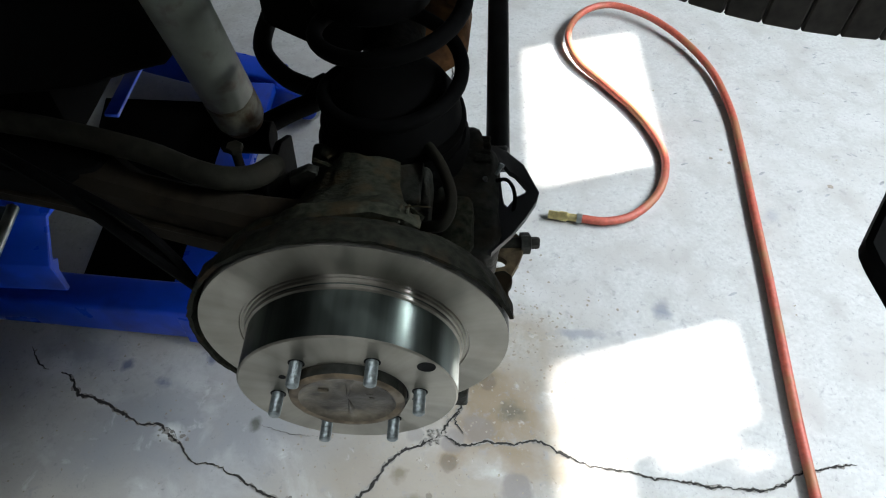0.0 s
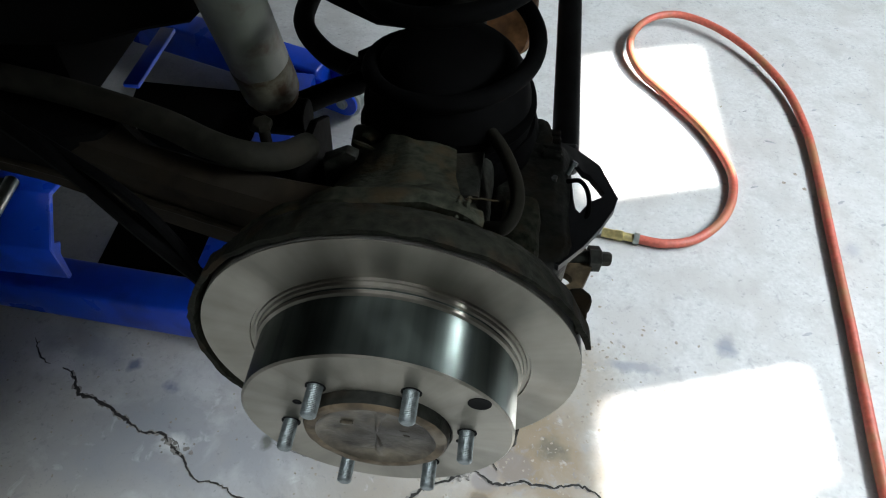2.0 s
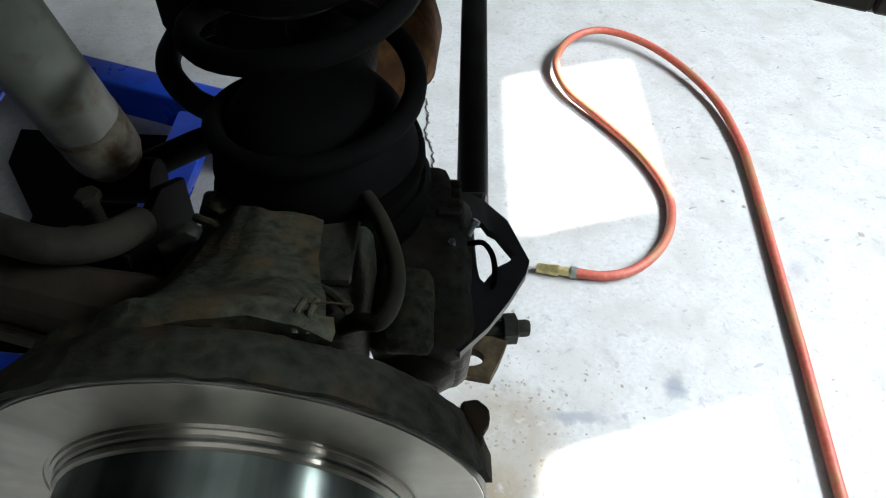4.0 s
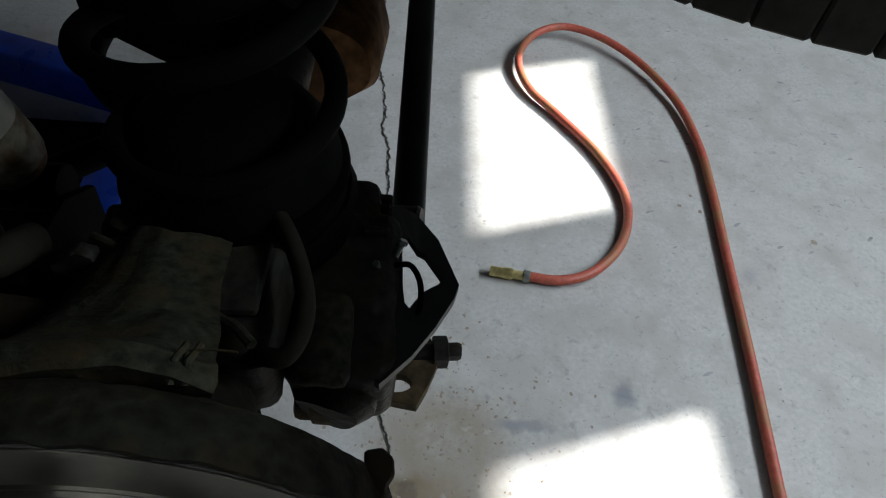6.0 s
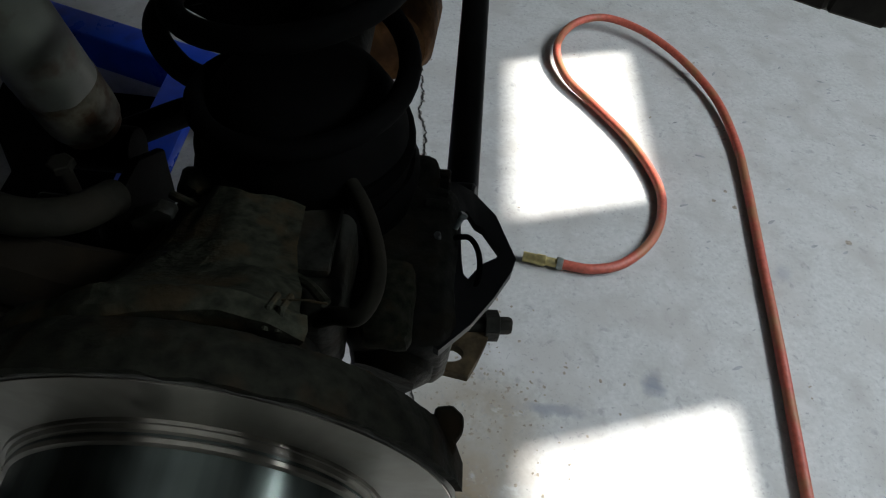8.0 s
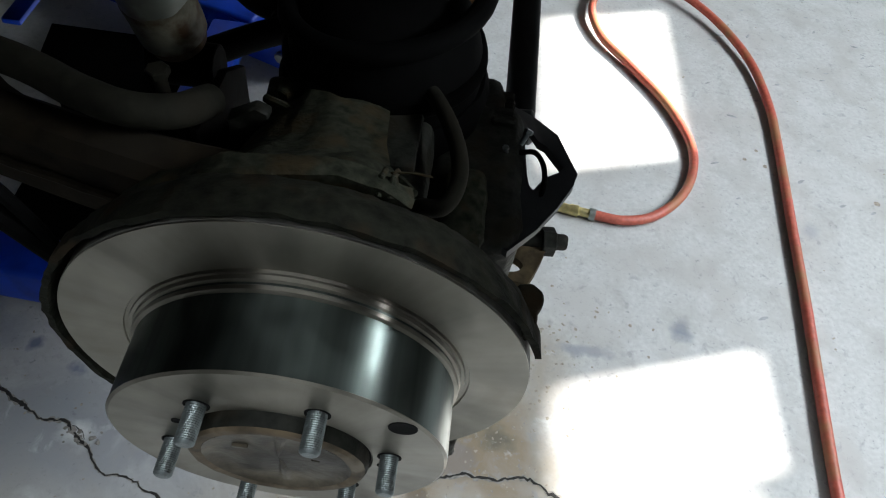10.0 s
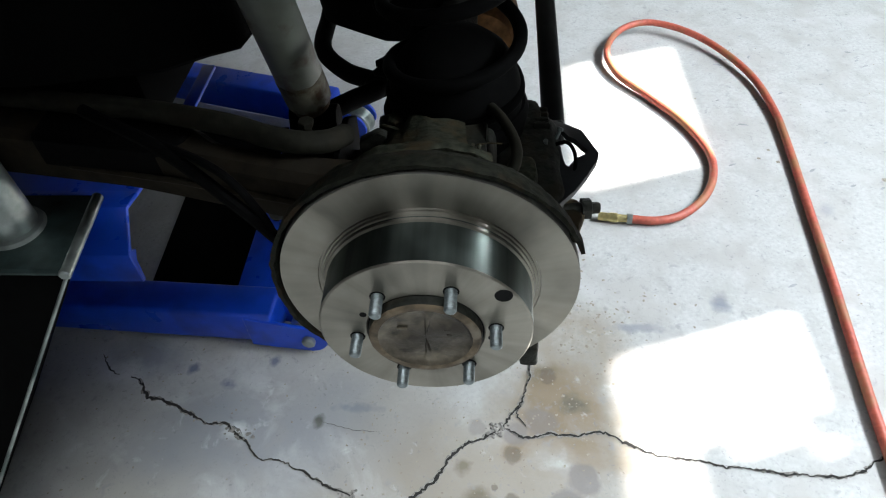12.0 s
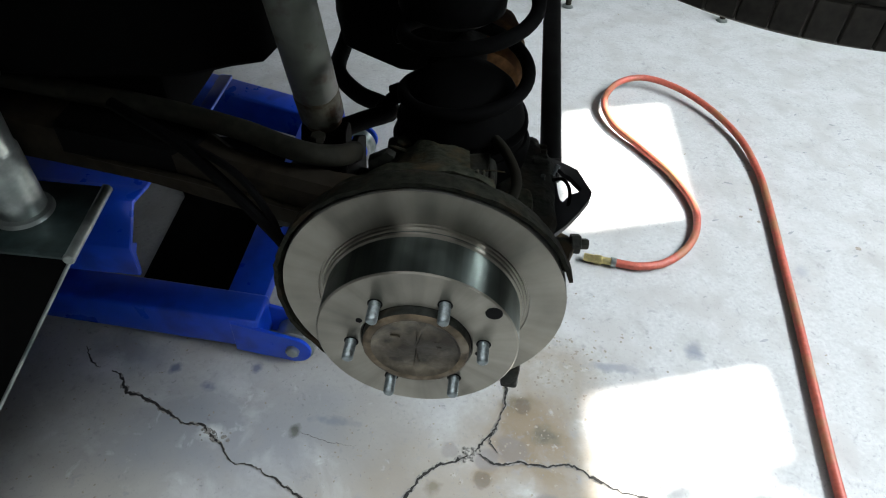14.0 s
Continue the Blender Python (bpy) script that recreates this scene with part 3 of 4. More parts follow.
def bore(x, z, r):
    """A blind hole seen from the front: its inner shade as a flat black disc with a chamfer ring."""
    return lathe([(0.0, -0.0122), (r * 0.86, -0.0122), (r, -0.0125), (r * 1.02, -0.0119)], 28, center=(x, 0, z))


part("access_hole", bore(0.0755, 0.0590, 0.0085), M_HOLE, rotor, "round adjuster access hole, its inner shade painted black")
for a in (-7, 155):
    part("screw_hole", bore(0.0655 * math.cos(radians(a)), 0.0655 * math.sin(radians(a)), 0.0034), M_HOLE, rotor)
PHI = 7.0
hub = thing("wheel_hub", "rust-stained wheel hub with six threaded studs", "wheel hub", (0, 0, H))
cap = [(0.0, -0.0172), (0.012, -0.0173), (0.022, -0.0175), (0.030, -0.0178), (0.038, -0.0181), (0.0435, -0.0188), (0.0468, -0.0213)]
bm = lathe(cap, 72)
for v in bm.verts:
    r = math.hypot(v.co.x, v.co.z)
    if r < 0.041:
        a = math.atan2(v.co.z, v.co.x)
        v.co.y += 0.0026 * noise.noise(v.co * 45) - (0.002 if abs(a - 1.45) < 0.12 or abs(a + 1.5) < 0.1 else 0)
part("flange_cap", bm, M_HUB, hub, "dished grey hub centre")
part("cap_rim", rough_up(lathe([(0.0466, -0.0212), (0.0498, -0.0222), (0.0535, -0.0218), (0.0556, -0.0200)], 72), 0.0005, 90), M_RIM, hub, "rust-brown hub rim")
# dark material here carries the black crescent of shade above the hub
part("hub_wall", lathe([(0.0555, -0.0201), (0.0568, -0.0175), (0.0568, 0.02)], 72), M_GREASE, hub, "hub side in black, its shade put into the colour")
for mx_, mz_, ln_ in ((-0.022, 0.014, 0.010), (0.022, 0.012, 0.008), (0.024, 0.004, 0.006)):
    part("casting_mark", box(mx_ - ln_ / 2, mx_ + ln_ / 2, -0.0192, -0.0165, mz_ - 0.0016, mz_ + 0.0016, 0.0006, 1), M_HUB, hub)
prof = [(0.0, -0.0355), (0.0042, -0.0355), (0.0055, -0.0345)]
for k in range(16):
    y = -0.0335 + k * 0.0013
    prof += [(0.0060, y), (0.0057, y + 0.00065)]
prof += [(0.0060, -0.012), (0.0060, 0.0)]
first = None
for k in range(6):
    a = radians(PHI + 60 * k)
    c = (0.06985 * math.cos(a), 0, 0.06985 * math.sin(a))
    part("hole_rim", bore(c[0], c[2], 0.0076), M_HOLE, rotor)
    if first is None:
        first = part("stud", lathe(prof, 20), M_STUD, hub, "zinc-plated threaded wheel stud", at=c)
    else:
        s = new("stud", first.data)
        s.parent, s.location = hub, c
        tagged(s, "zinc-plated threaded wheel stud")
# black ring paints the shade in the gap between hub and hat
part("hub_shadow_gap", lathe([(0.0566, -0.0105), (0.0590, -0.0105)], 64), M_HOLE, hub, "flat black ring for the shaded gap round the hub")

# ---- axle ----
axle = thing("rear_axle", "greasy dirt-covered rear axle end with brackets", "axle", (0, 0, H))
shield = [(0.06, 0.070), (0.150, 0.070), (0.157, 0.064), (0.1615, 0.046), (0.1660, 0.046), (0.1640, 0.064), (0.1570, 0.078), (0.142, 0.086), (0.06, 0.088)]
part("dust_shield", rough_up(rough_up(lathe(shield, 160, a0=18, a1=308, closed=True), 0.0016, 40), 0.0014, 110), M_SHIELD, axle, "dirt-caked brake dust shield")
part("shield_tip", rough_up(plate([(0.140, 0.050), (0.1465, 0.054), (0.1500, 0.064), (0.1485, 0.068), (0.1545, 0.077), (0.1540, 0.084), (0.146, 0.090), (0.136, 0.088)], "z", 0.060, 0.012), 0.0012, 70), M_SHIELD, axle, "torn tip of the dust shield")
part("shield_tab", rough_up(box(0.100, 0.122, 0.052, 0.072, -0.160, -0.122, 0.004), 0.002, 50, 1), M_GREASE, axle)
part("axle_tube", rough_up(lathe([(0.0, 0.08), (0.062, 0.08), (0.062, 0.13), (0.056, 0.15), (0.048, 0.18), (0.045, 0.3), (0.043, 1.5), (0.0, 1.5)], 48), 0.0015, 30), M_GREASE, axle)
back = lathe([(0.050, 0.088), (0.146, 0.088), (0.149, 0.093), (0.147, 0.104), (0.136, 0.112), (0.124, 0.122), (0.112, 0.142), (0.098, 0.160), (0.086, 0.190), (0.078, 0.235), (0.050, 0.250)], 80, a0=64, a1=300, closed=True)
part("backing_plate", rough_up(rough_up(back, 0.006, 26), 0.0025, 75), M_DIRT, axle, "lumpy dirt-caked backing casting")
part("spring_perch", rough_up(box(-0.068, 0.070, 0.150, 0.248, -0.03, 0.060, 0.016, 3), 0.004, 32, 3), M_GREASE, axle)
part("perch_step", rough_up(box(-0.060, 0.072, 0.246, 0.300, -0.03, 0.046, 0.008, 2), 0.0025, 25, 2), M_GREASE, axle)
part("perch_pan", rough_up(box(-0.018, 0.060, 0.178, 0.244, 0.058, 0.068, 0.004, 2), 0.0015, 30, 2), M_GREASE, axle, "flat greasy perch pan")
part("perch_ear", rough_up(box(-0.074, -0.040, 0.255, 0.286, 0.0, 0.047, 0.006, 2), 0.003, 40, 2), M_GREASE, axle)
part("perch_bolt", hexbolt((-0.050, 0.262, 0.03), (-0.050, 0.258, 0.060), 0.006, 0.008), M_DIRT, axle)
part("perch_tab", rough_up(plate([(-0.090, 0.02), (-0.058, 0.02), (-0.056, 0.064), (-0.066, 0.070), (-0.090, 0.055)], "y", 0.216, 0.012), 0.0015, 50), M_GREASE, axle)
part("side_rib", rough_up(tube(smooth_path([(-0.064, 0.238, 0.062), (-0.040, 0.224, 0.065), (-0.020, 0.206, 0.066), (0.014, 0.186, 0.067), (0.046, 0.168, 0.068), (0.062, 0.152, 0.070)], 6), 0.0036, 8), 0.0008, 50), M_DIRT, axle)
for cx_ in (0.045, 0.052):
    part("clip", rough_up(tube([Vector((cx_, 0.088, 0.1385)), Vector((cx_, 0.098, 0.1440)), Vector((cx_ + 0.001, 0.112, 0.1350))], 0.0020, 8), 0.0005, 60), M_DIRT, axle)
part("cotter_pin", tube([Vector((0.050, 0.106, 0.140)), Vector((0.062, 0.106, 0.142)), Vector((0.074, 0.105, 0.142))], 0.0007, 8), M_DIRT, axle, "thin dirty cotter pin")
part("shock_bracket", plate([(0.20, -0.06), (0.34, -0.06), (0.345, 0.0), (0.30, 0.03), (0.22, 0.035)], "x", -0.125, 0.008), M_BLACK, axle)
part("shock_bracket", plate([(0.20, -0.06), (0.28, -0.06), (0.285, -0.02), (0.25, 0.0), (0.22, 0.0)], "x", -0.215, 0.008), M_BLACK, axle)
part("bracket_web", rough_up(box(-0.215, -0.07, 0.19, 0.212, -0.05, 0.015, 0.005), 0.003, 25, 2), M_GREASE, axle)
part("bracket_floor", rough_up(box(-0.215, -0.05, 0.20, 0.30, -0.055, -0.02, 0.005), 0.003, 25, 2), M_GREASE, axle)
part("caliper_carrier", rough_up(box(0.066, 0.152, 0.172, 0.330, -0.085, 0.016, 0.020, 3), 0.005, 24, 3), M_GREASE, axle, "black greasy casting")
part("carrier_boss", rough_up(rod((0.098, 0.165, -0.048), (0.125, 0.275, -0.042), 0.036, 24, 0.010), 0.009, 24), M_GREASE, axle)
part("carrier_cap", rough_up(box(0.085, 0.132, 0.29, 0.360, -0.06, 0.018, 0.012, 2), 0.006, 30, 3), M_GREASE, axle)
for fk in range(4):
    part("cap_fin", rough_up(box(0.118, 0.140, 0.292 + fk * 0.016, 0.300 + fk * 0.016, -0.03, 0.022 - fk * 0.004, 0.002, 1), 0.0015, 60), M_GREASE, axle)
part("carrier_pad", rough_up(box(0.082, 0.118, 0.158, 0.230, 0.000, 0.026, 0.009, 2), 0.004, 35, 2), M_DIRT, axle, "brown rusty pad of the casting")
part("hose_union", hexbolt((0.146, 0.276, 0.012), (0.152, 0.283, 0.024), 0.0024, 0.004), M_STUD, axle, "small bright union nut")
part("bleed_nipple", hexbolt((0.134, 0.262, 0.012), (0.131, 0.258, 0.024), 0.0018, 0.003), M_STUD, axle, "small bright bleed nipple")
slot = [(0.1505 + 0.0155 * math.cos(q) * (1.0 if abs(math.cos(q)) > 0.4 else 1.15), 0.2085 + 0.0085 * math.sin(q)) for q in [2 * math.pi * k / 16 for k in range(16)]]
lug = [(0.190, 0.236), (0.186, 0.245), (0.180, 0.255), (0.165, 0.262), (0.150, 0.262), (0.130, 0.258), (0.112, 0.248), (0.100, 0.235), (0.098, 0.215), (0.100, 0.200), (0.118, 0.197), (0.140, 0.193), (0.158, 0.190), (0.170, 0.188), (0.178, 0.205), (0.185, 0.222)]
lp = ring_plate(lug, slot, "z", 0.490 - H, 0.010)
part("slotted_lug", rough_up(lp, 0.0012, 60), M_LUG, axle, "rust-brown slotted lug")
part("lug_block", rough_up(box(0.070, 0.112, 0.178, 0.236, -0.090, -0.064, 0.005), 0.002, 50, 2), M_LUG, axle)
part("lug_pad", rough_up(box(0.086, 0.106, 0.166, 0.190, -0.075, -0.035, 0.004), 0.0015, 50, 2), M_LUG, axle)
part("sensor_wire", tube(smooth_path([(0.146, 0.268, 0.010), (0.158, 0.264, 0.016), (0.166, 0.250, 0.014), (0.167, 0.232, 0.006), (0.160, 0.214, -0.006), (0.150, 0.196, -0.03)], 8), 0.0024, 8), M_BLACK, axle)
part("pinch_bolt", hexbolt((0.12, 0.235, -0.075), (0.196, 0.242, -0.076), 0.0082, 0.013), M_GREASE, axle)
part("pinch_bolt_tip", tube([Vector((0.195, 0.242, -0.076)), Vector((0.205, 0.243, -0.076)), Vector((0.208, 0.243, -0.076))], 0.007, 6, [0.0080, 0.0080, 0.0066]), M_GREASE, axle)

# ---- suspension ----
link = thing("lateral_rod", "black lateral rod with a looped bracket", "suspension rod", (0, 0, 0))
part("rod", rod((0.1545, 0.36, 0.520), (0.162, 1.5, 0.665), 0.0165), M_PAINTBLACK, link)
outer = [(0.130, 0.362), (0.146, 0.366), (0.162, 0.354), (0.181, 0.302), (0.1975, 0.256), (0.194, 0.241), (0.179, 0.214), (0.162, 0.190), (0.140, 0.168), (0.130, 0.174), (0.124, 0.225), (0.126, 0.280), (0.128, 0.330)]
inner = [(0.1500, 0.298), (0.1550, 0.303), (0.1630, 0.289), (0.1700, 0.285), (0.1845, 0.2605), (0.1810, 0.2545), (0.1710, 0.248), (0.1640, 0.240), (0.1590, 0.231), (0.1550, 0.236), (0.1530, 0.248), (0.1520, 0.262), (0.1510, 0.280)]
bm = ring_plate(outer, inner, "z", 0.572, 0.008)
for v in bm.verts:
    v.co.z -= 0.030 * max(0.0, min(1.0, (v.co.y - 0.31) / 0.05)) + 0.010 * max(0.0, min(1.0, (0.2 - v.co.y) / 0.04))
part("bracket", rough_up(bm, 0.0012, 40), M_PAINTBLACK, link, "worn black bracket strap with an opening")
part("rod_eye", rod((0.136, 0.366, 0.524), (0.168, 0.362, 0.530), 0.018, 24, 0.003), M_PAINTBLACK, link)

spring = thing("coil_spring", "black coil spring round a rubber bump stop", "coil spring", (0.02, 0.315, 0))
helix = []
for i in range(165 + 1):
    a = 2 * math.pi * i / 40 - 0.5 * math.pi
    u = i / 40
    helix.append(Vector((0.0785 * math.cos(a), 0.0785 * math.sin(a), 0.640 + 0.070 * max(0.0, min(u - 1.25, 1.0)) + 0.090 * max(0.0, u - 2.25))))
part("coil", tube(helix, 0.0085, 12), M_BLACK, spring)
part("bump_stop", rough_up(lathe([(0.0, 0.60), (0.083, 0.60), (0.084, 0.622), (0.082, 0.645), (0.075, 0.670), (0.062, 0.690), (0.044, 0.703), (0.022, 0.709), (0.0, 0.710)], 48, "z"), 0.002, 30), M_BLACK, spring)
part("lower_seat", rough_up(lathe([(0.0, 0.585), (0.088, 0.585), (0.092, 0.612), (0.087, 0.622), (0.0, 0.622)], 48, "z"), 0.002, 40), M_BLACK, spring)
part("seat_lug", rough_up(plate([(-0.112, 0.058), (-0.080, 0.045), (-0.078, 0.085), (-0.100, 0.094), (-0.112, 0.080), (-0.104, 0.072)], "z", 0.618, 0.010), 0.0015, 60), M_BLACK, spring)
part("upper_seat", lathe([(0.0, 0.755), (0.05, 0.752), (0.068, 0.765), (0.070, 0.80), (0.062, 0.83), (0.062, 1.12), (0.0, 1.12)], 40, "z", (-0.025, 0.06, 0.0)), M_BLACK, spring)
part("seat_bolt", hexbolt((-0.085, 0.06, 0.72), (-0.098, 0.06, 0.715), 0.007, 0.008), M_BLACK, spring)

shock = thing("shock_absorber", "grey shock absorber with a rusty lower end", "shock absorber", (0, 0, 0))
sa, sb = Vector((-0.176, 0.345, 0.595)), Vector((-0.203, 0.25, 0.99))
sdv = (sb - sa).normalized()
part("body", tube([sa + sdv * q for q in (0.0, 0.004, 0.025, 0.4)], 0.03, 40, [0.022, 0.027, 0.0305, 0.0305]), M_SHOCK, shock)
part("rust_ring", tube([sa + sdv * q for q in (-0.004, 0.0, 0.014, 0.020)], 0.03, 40, [0.020, 0.0262, 0.0300, 0.0290]), M_SCAB, shock, "flaking rust collar")
part("lower_sleeve", rough_up(tube([sa + sdv * q for q in (0.012, 0.024, 0.040, 0.056, 0.058)], 0.03, 40, [0.0302, 0.0309, 0.0309, 0.0308, 0.0304]), 0.0006, 60), M_SLEEVE, shock, "tan dirt and rust spots on the lower end")
part("eye", rough_up(rod(sa + Vector((-0.030, 0, -0.026)), sa + Vector((0.034, 0, -0.026)), 0.022), 0.002, 50), M_BLACK, shock)

bar = thing("sway_bar", "dusty round anti-roll bar", "anti-roll bar", (0, 0, 0))
part("bar", tube(smooth_path([(-0.9, 0.36, 0.64), (-0.47, 0.277, 0.65), (-0.35, 0.256, 0.65), (-0.247, 0.228, 0.65), (-0.19, 0.204, 0.65), (-0.150, 0.195, 0.648), (-0.122, 0.208, 0.640), (-0.112, 0.245, 0.620)], 8), 0.0135, 18), M_SWAY, bar)
part("bracket_bolt", hexbolt((-0.167, 0.277, 0.58), (-0.167, 0.277, 0.618), 0.006, 0.007), M_SWAY, bar)

arm = thing("trailing_arm", "rust-brown boxed trailing arm", "suspension arm", (0, 0, 0))
bm = plate([(-0.05, 0.140), (-0.12, 0.150), (-0.19, 0.163), (-0.29, 0.190), (-0.38, 0.214), (-0.60, 0.250), (-1.0, 0.300), (-1.0, 0.400), (-0.60, 0.340), (-0.32, 0.275), (-0.26, 0.226), (-0.19, 0.208), (-0.12, 0.198), (-0.05, 0.190)], "z", 0.553, 0.078, 0.010)
part("beam", rough_up(bm, 0.002, 25), M_ARM, arm)
part("beam_seam", rough_up(tube(smooth_path([(-0.14, 0.150, 0.592), (-0.24, 0.173, 0.594), (-0.34, 0.198, 0.592), (-0.46, 0.224, 0.590)], 6), 0.004, 8), 0.0012, 60), M_ARM, arm)
part("pivot_bracket", plate([(-0.50, 0.228), (-0.335, 0.200), (-0.300, 0.212), (-0.292, 0.235), (-0.335, 0.285), (-0.50, 0.315)], "z", 0.585, 0.05, 0.006), M_BLACK, arm)
part("brake_cable", tube(smooth_path([(-0.36, 0.16, 0.72), (-0.27, 0.12, 0.70), (-0.20, 0.09, 0.655), (-0.16, 0.085, 0.60)], 8), 0.007, 10), M_BLACK, arm)
part("brake_pipe", tube(smooth_path([(-0.30, 0.14, 0.705), (-0.21, 0.10, 0.69), (-0.175, 0.09, 0.64), (-0.165, 0.085, 0.6)], 8), 0.0045, 10), M_BLACK, arm)

bh = thing("brake_hose", "black rubber brake hose", "brake hose", (0, 0, 0))
part("hose", tube(smooth_path([(0.035, 0.29, 0.645), (0.057, 0.262, 0.652), (0.077, 0.226, 0.655), (0.090, 0.190, 0.652), (0.0915, 0.164, 0.648), (0.083, 0.147, 0.642), (0.068, 0.150, 0.635), (0.055, 0.155, 0.62)], 8), 0.0064, 14), M_SWAY, bh)

lh = thing("stabiliser_link", "bent black rubber-sleeved link hose", "hose", (0, 0, 0))
part("hose", tube(smooth_path([(-0.20, 0.74, 0.60), (-0.215, 0.68, 0.54), (-0.208, 0.575, 0.54), (-0.162, 0.508, 0.54), (-0.112, 0.478, 0.54), (-0.104, 0.455, 0.542), (-0.135, 0.425, 0.545), (-0.175, 0.38, 0.55)], 8), 0.0145, 14), M_BLACK, lh)
part("clamp", rough_up(lathe([(0.013, -0.008), (0.0185, -0.008), (0.0195, 0.0), (0.0180, 0.008), (0.013, 0.008)], 20, "y", closed=True), 0.002, 90), M_BLACK, lh, at=(-0.106, 0.466, 0.541))

fr = thing("frame_rail", "black boxed chassis rail under the vehicle", "chassis rail", (0, 0, 0))
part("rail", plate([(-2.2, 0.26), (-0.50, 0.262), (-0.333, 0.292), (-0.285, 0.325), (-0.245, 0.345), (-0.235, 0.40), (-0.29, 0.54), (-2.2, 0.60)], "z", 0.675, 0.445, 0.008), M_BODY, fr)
# black box that fills the gap between rail and sway bar
part("lower_black_box", box(-2.2, -0.372, 0.30, 0.62, 0.585, 0.675, 0.01), M_BODY, fr)
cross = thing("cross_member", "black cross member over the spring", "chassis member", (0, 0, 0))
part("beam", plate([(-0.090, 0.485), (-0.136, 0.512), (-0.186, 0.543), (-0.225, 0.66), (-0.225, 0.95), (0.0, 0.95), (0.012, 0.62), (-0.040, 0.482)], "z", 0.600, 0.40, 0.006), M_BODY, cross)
diff = thing("differential", "rust-flaked differential housing on the axle tube", "differential", (0, 0, 0))
part("housing", rough_up(lathe([(0.0, 0.60), (0.05, 0.60), (0.062, 0.62), (0.066, 0.72), (0.05, 0.80), (0.0, 0.82)], 32, "y", (0.05, 0.0, 0.53)), 0.010, 18), M_RUST, diff)

# ---- vehicle body over the work, with unseen panels set to shade it ----
vb = thing("vehicle_body", "dark body of the raised vehicle, mostly unseen and set for its shade", "vehicle", (0, 0, 0))
# out of view, sized to keep lamp light off the axle and far floor
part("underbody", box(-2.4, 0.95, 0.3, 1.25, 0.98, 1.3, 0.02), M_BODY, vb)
part("shade_panel", box(-2.4, 0.95, -0.190, -0.165, 1.13, 1.62, 0.008), M_BODY, vb, "unseen dark panel added to shade the wheel arch")

flap = plate([(0.3125, -0.078), (0.3125, -0.066), (0.318, -0.058), (0.345, -0.020), (0.42, 0.09), (0.60, 0.22), (0.70, 0.22), (0.70, -0.30), (0.36, -0.30), (0.318, -0.125)], "z", 0.885, 0.014, 0.003)
part("arch_flap", flap, M_BLACK, vb, "black rubber flap of the wheel arch")
part("flap_stay", box(0.60, 0.66, 0.2, 0.24, 0.89, 1.13, 0.004), M_BODY, vb)

# three more unseen blockers round the wheel arch
part("arch_shade", box(-0.62, 0.80, -0.16, 0.22, 1.27, 1.30, 0.006), M_BODY, vb)
part("fender_shade", box(-2.4, -0.45, -0.16, -0.13, 0.64, 1.30, 0.01), M_BODY, vb)
part("arch_side_shade", box(-0.64, -0.61, -0.14, 0.22, 0.78, 1.29, 0.008), M_BODY, vb)

# ---- spare tyre slung under the floor ----
TX, TY, TZ, TR = 0.512, 0.652, 0.785, 0.385
tyre = thing("spare_tyre", "dusty worn spare tyre slung under the vehicle", "tyre", (TX, TY, TZ))
prof = [(0.22, 0.02), (0.30, -0.012), (0.345, -0.005), (0.372, 0.012), (0.380, 0.03), (0.382, 0.10), (0.380, 0.19), (0.370, 0.215), (0.34, 0.23), (0.30, 0.235), (0.22, 0.20)]
part("carcass", lathe(prof, 96, "z", closed=True), M_TYRE, tyre)
NB = 66
shared = None
for row, (za, zb) in enumerate(((0.012, 0.058), (0.064, 0.108), (0.114, 0.16), (0.166, 0.205))):
    bb = box(-0.0176, 0.0176, 0.374, 0.3845, za, zb, 0.002, 1)
    for v in bb.verts:
        v.co.x += (v.co.z - za) * (0.0, 0.5, -0.5, 0.2)[row]
    me = None
    for k in range(NB):
        if me is None:
            o = part("tread_block", bb, M_TYRE, tyre, smooth=False)
            me = o.data
        else:
            o = new("tread_block", me)
            o.parent = tyre
        o.rotation_euler = (0, 0, 2 * math.pi * (k + 0.5 * (row % 2)) / NB)

# ---- blue lift jack on the floor ----
jack = thing("floor_jack", "glossy blue steel lift jack on the floor", "floor jack", (0, 0, 0))
TURNJ = Matrix.Translation((-0.28, 0.36, 0)) @ Euler((0, 0, radians(-3.5))).to_matrix().to_4x4() @ Matrix.Translation((0.28, -0.36, 0))
TURNF = Matrix.Translation((-0.28, 1.02, 0)) @ Euler((0, 0, radians(-17))).to_matrix().to_4x4() @ Matrix.Translation((0.28, -1.02, 0))


def foot(y, m):
    part("rail", box(-1.35, -0.345, y, y + 0.075, 0.035, 0.12, 0.008, 3, m), M_BLUE, jack)
    for yy in (y - 0.003, y + 0.06):
        poly = [(-0.40, 0.028), (-0.28, 0.018)] + [(-0.28 + 0.036 * math.sin(q), 0.055 - 0.036 * math.cos(q)) for q in [radians(v) for v in range(20, 170, 15)]] + [(-0.29, 0.092), (-0.40, 0.112)]
        pb = plate(poly, "y", yy, 0.008)
        pb.transform(m)
        part("yoke", pb, M_BLUE, jack)
    wb = rod((-0.285, y + 0.010, 0.045), (-0.285, y + 0.055, 0.045), 0.042, 32, 0.004)
    wb.transform(m)
    part("wheel", wb, M_STEEL, jack, "steel roller")
    bb = rod((-0.28, y + 0.07, 0.055), (-0.28, y - 0.013, 0.055), 0.0135, 28, 0.003)
    bb.transform(m)
    part("axle_bolt", bb, M_STEEL, jack, "bright pivot bolt")


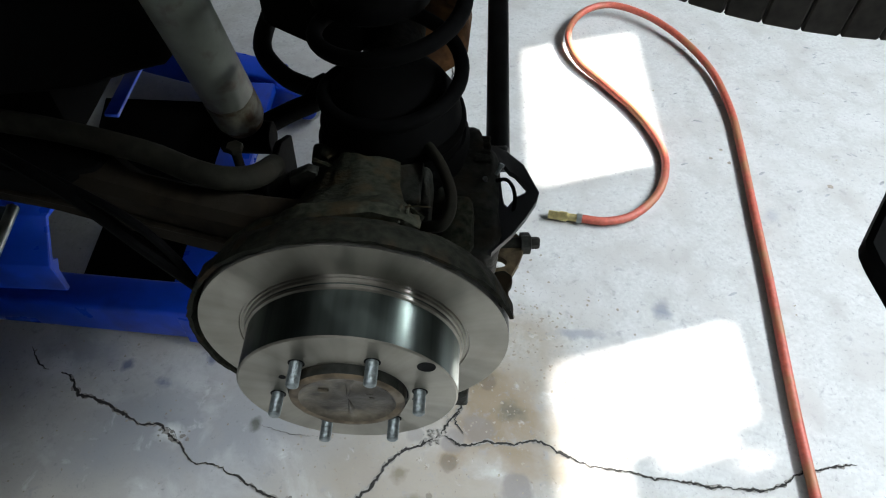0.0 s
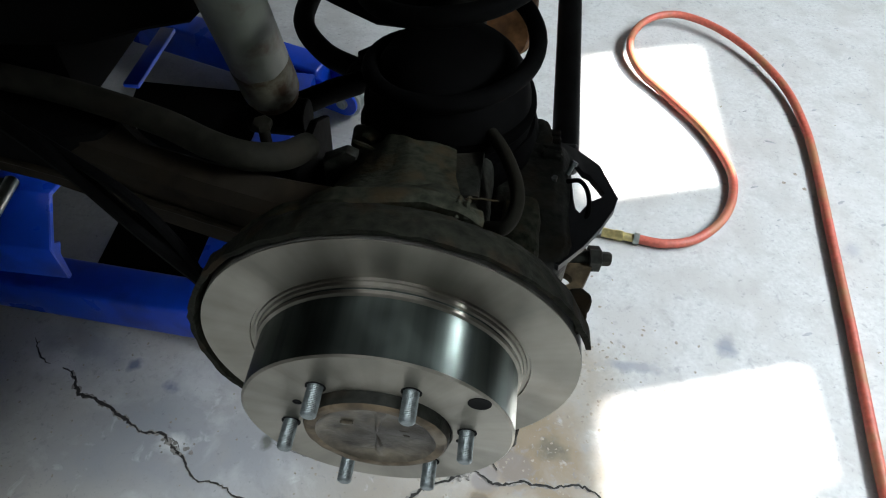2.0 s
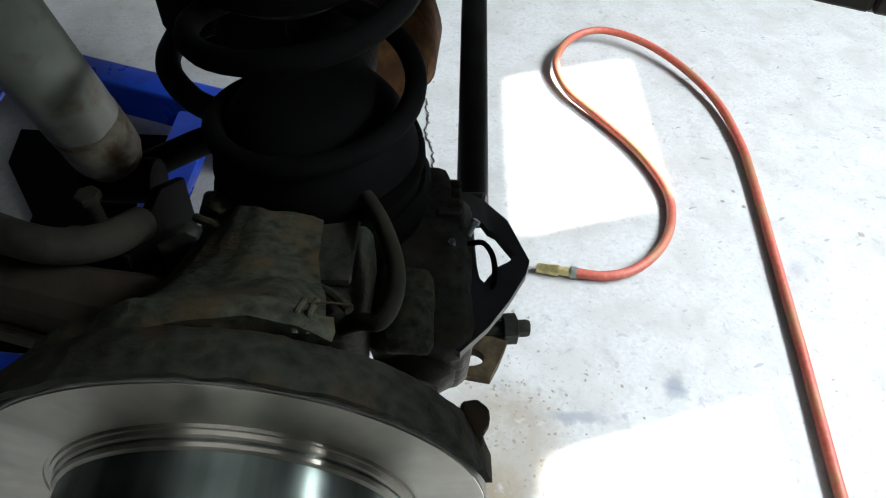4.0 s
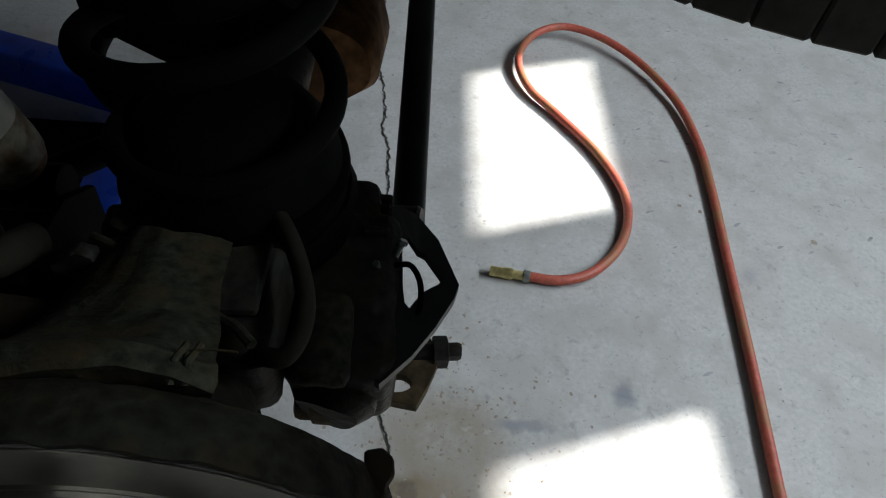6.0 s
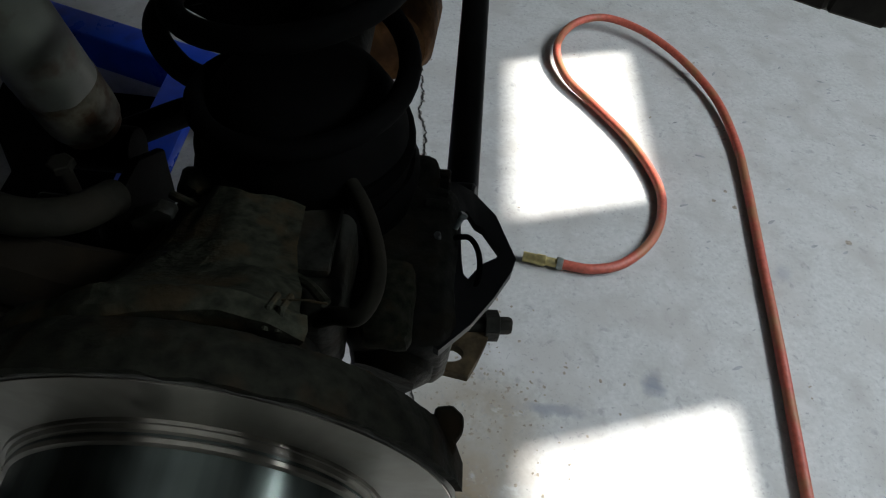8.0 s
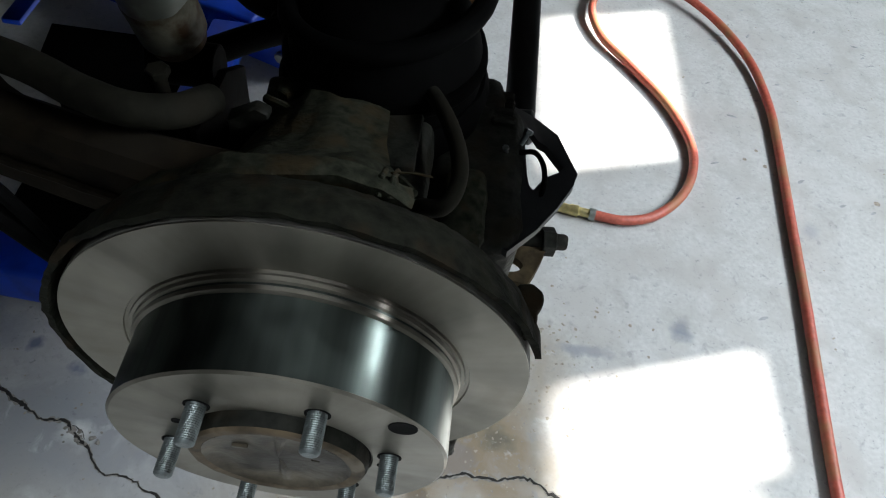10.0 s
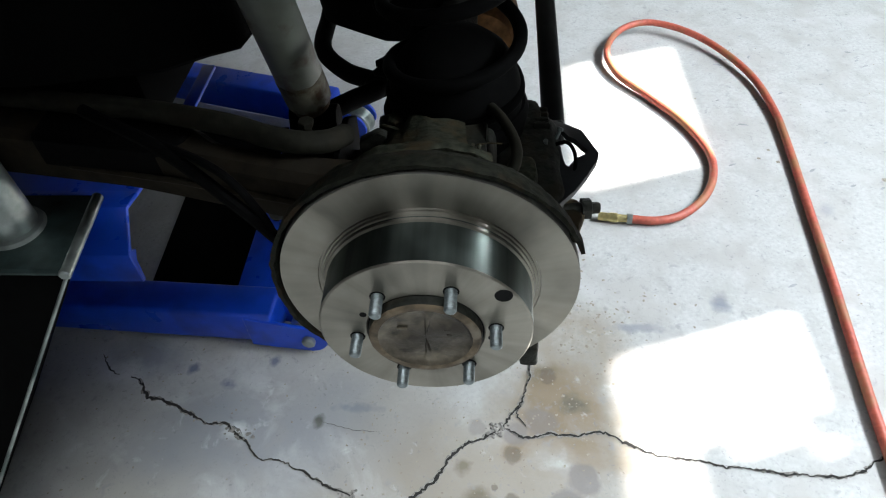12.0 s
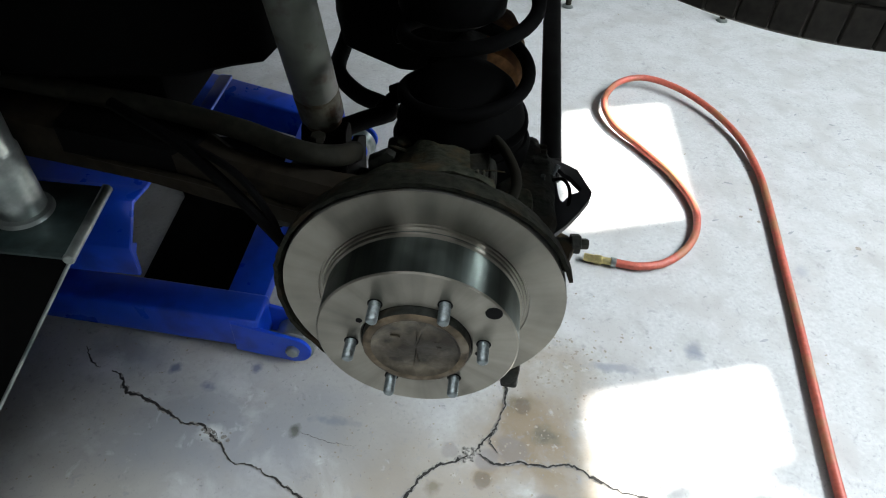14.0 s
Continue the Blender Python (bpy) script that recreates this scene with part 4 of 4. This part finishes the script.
foot(0.335, TURNJ)
foot(1.0, TURNF)
part("cross_plate", box(-0.43, -0.350, 0.40, 1.02, 0.085, 0.116, 0.006), M_BLUE, jack)
# black sheet on the slab: the vehicle's soft floor shadow built as a shape
part("floor_shade_sheet", plate([(-0.425, 0.42), (-0.425, 1.06), (-0.82, 1.06), (-0.80, 0.95), (-0.685, 0.80), (-0.670, 0.42)], "z", 0.004, 0.010, 0.003), M_BODY, jack, "flat black sheet in place of the vehicle's shade on the floor")
head = [(0.250, 0.330), (0.258, 0.330), (0.262, 0.372), (0.272, 0.384), (0.262, 0.392), (0.300, 0.440), (0.345, 0.432), (0.42, 0.432), (0.42, 0.441), (0.340, 0.441), (0.296, 0.449), (0.250, 0.392)]
part("lift_head", plate(head, "x", -0.80, 0.325), M_BLUE, jack, "notched blue lift head")
part("lift_arm", box(-0.412, -0.391, 0.43, 0.56, 0.515, 0.522, 0.002), M_BLUE, jack)
part("lift_strut", rod((-0.66, 0.45, 0.43), (-0.80, 0.45, 0.06), 0.02), M_BLUE, jack)

# ---- jack stand ----
st = thing("jack_stand", "galvanised steel jack stand with a welded post", "jack stand", (0, 0, 0))
top = [(-0.75, 0.13), (-0.475, 0.13), (-0.49, 0.275), (-0.75, 0.275)]
part("head_plate", plate(top, "z", 0.484, 0.012, 0.004), M_PLATE, st, "dull teal-grey steel head plate")
part("edge_roll", rod((-0.476, 0.128, 0.489), (-0.492, 0.277, 0.489), 0.008), M_STEEL, st)
part("post", tube([Vector((-0.575, 0.205, z)) for z in (0.496, 0.60, 0.602, 0.604, 0.68)], 0.03, 32, [0.033, 0.031, 0.030, 0.0285, 0.0285]), M_STEEL, st)
part("weld", lathe([(0.030, 0.496), (0.041, 0.497), (0.039, 0.503), (0.030, 0.506)], 40, "z", (-0.575, 0.205, 0)), M_STEEL, st)
part("saddle", lathe([(0.0, 0.68), (0.035, 0.68), (0.048, 0.70), (0.048, 0.73), (0.0, 0.735)], 40, "z", (-0.575, 0.205, 0)), M_PLATE, st)
bm = bmesh.new()
tv = [bm.verts.new((x, y, 0.484)) for x, y in [(-0.75, 0.132), (-0.478, 0.132), (-0.492, 0.245), (-0.75, 0.245)]]
lv = [bm.verts.new((x, y, 0.0)) for x, y in [(-1.05, -0.17), (-0.757, -0.173), (-0.82, 0.24), (-1.05, 0.30)]]
for i in range(4):
    j = (i + 1) % 4
    bm.faces.new((tv[i], tv[j], lv[j], lv[i]))
bm.faces.new(tv)
# steel sides take the black material to paint in the shade under the head plate
part("pyramid", bm, M_BLACK, st, "folded sheet-steel base coloured black for its shade", False)

part("leg_edge", rod((-0.478, 0.131, 0.482), (-0.756, -0.172, 0.004), 0.0026, 10), M_STEEL, st)

# ---- air hose ----
air = thing("air_hose", "orange-red rubber air hose with a brass coupler", "air hose", (0, 0, 0))
hp = [(0.694, -0.55, 0.0115), (0.729, -0.1, 0.0115), (0.746, 0.18, 0.0115), (0.756, 0.3, 0.0115), (0.769, 0.43, 0.0115), (0.782, 0.56, 0.0115), (0.799, 0.76, 0.0115), (0.818, 0.98, 0.012), (0.823, 1.118, 0.014), (0.803, 1.273, 0.018), (0.738, 1.413, 0.024), (0.65, 1.508, 0.03), (0.55, 1.548, 0.032), (0.464, 1.503, 0.03), (0.416, 1.403, 0.024), (0.434, 1.293, 0.016), (0.5, 1.195, 0.012), (0.575, 1.075, 0.0115), (0.616, 0.955, 0.0115), (0.611, 0.865, 0.0115), (0.575, 0.785, 0.0115), (0.513, 0.724, 0.0115), (0.45, 0.703, 0.0115), (0.392, 0.709, 0.01)]
part("hose", tube(smooth_path(hp, 10), 0.0098, 16), M_HOSE, air)
part("clamp", lathe([(0.0102, -0.006), (0.0125, -0.006), (0.0125, 0.006), (0.0102, 0.006)], 24, "y", closed=True), M_STEEL, air, at=(0.388, 0.709, 0.011)).rotation_euler = (0, 0, radians(82))
cp = [Vector((0.386, 0.709, 0.011)), Vector((0.362, 0.712, 0.011)), Vector((0.360, 0.712, 0.011)), Vector((0.345, 0.714, 0.011)), Vector((0.343, 0.714, 0.011)), Vector((0.318, 0.718, 0.011))]
part("coupler", tube(cp, 0.01, 16, [0.009, 0.009, 0.0115, 0.0115, 0.0102, 0.0102]), M_BRASS, air, "worn brass coupler")

# ---- legs of a frame standing further back ----
rack = thing("steel_rack", "thin grey steel legs of a rack on the floor", "rack", (0, 0, 0))
for lx, ly in ((0.333, 2.10), (0.918, 2.085), (0.333, 2.6), (0.918, 2.6)):
    part("leg", rod((lx, ly, 0.004), (lx, ly, 0.7), 0.011, 16), M_GREASE, rack)
    part("foot", lathe([(0.0, 0.0), (0.022, 0.0), (0.02, 0.006), (0.011, 0.010), (0.0, 0.010)], 20, "z", (lx, ly, 0)), M_STEEL, rack)
part("shelf", box(0.32, 0.93, 2.08, 2.62, 0.69, 0.71, 0.004), M_GREASE, rack)
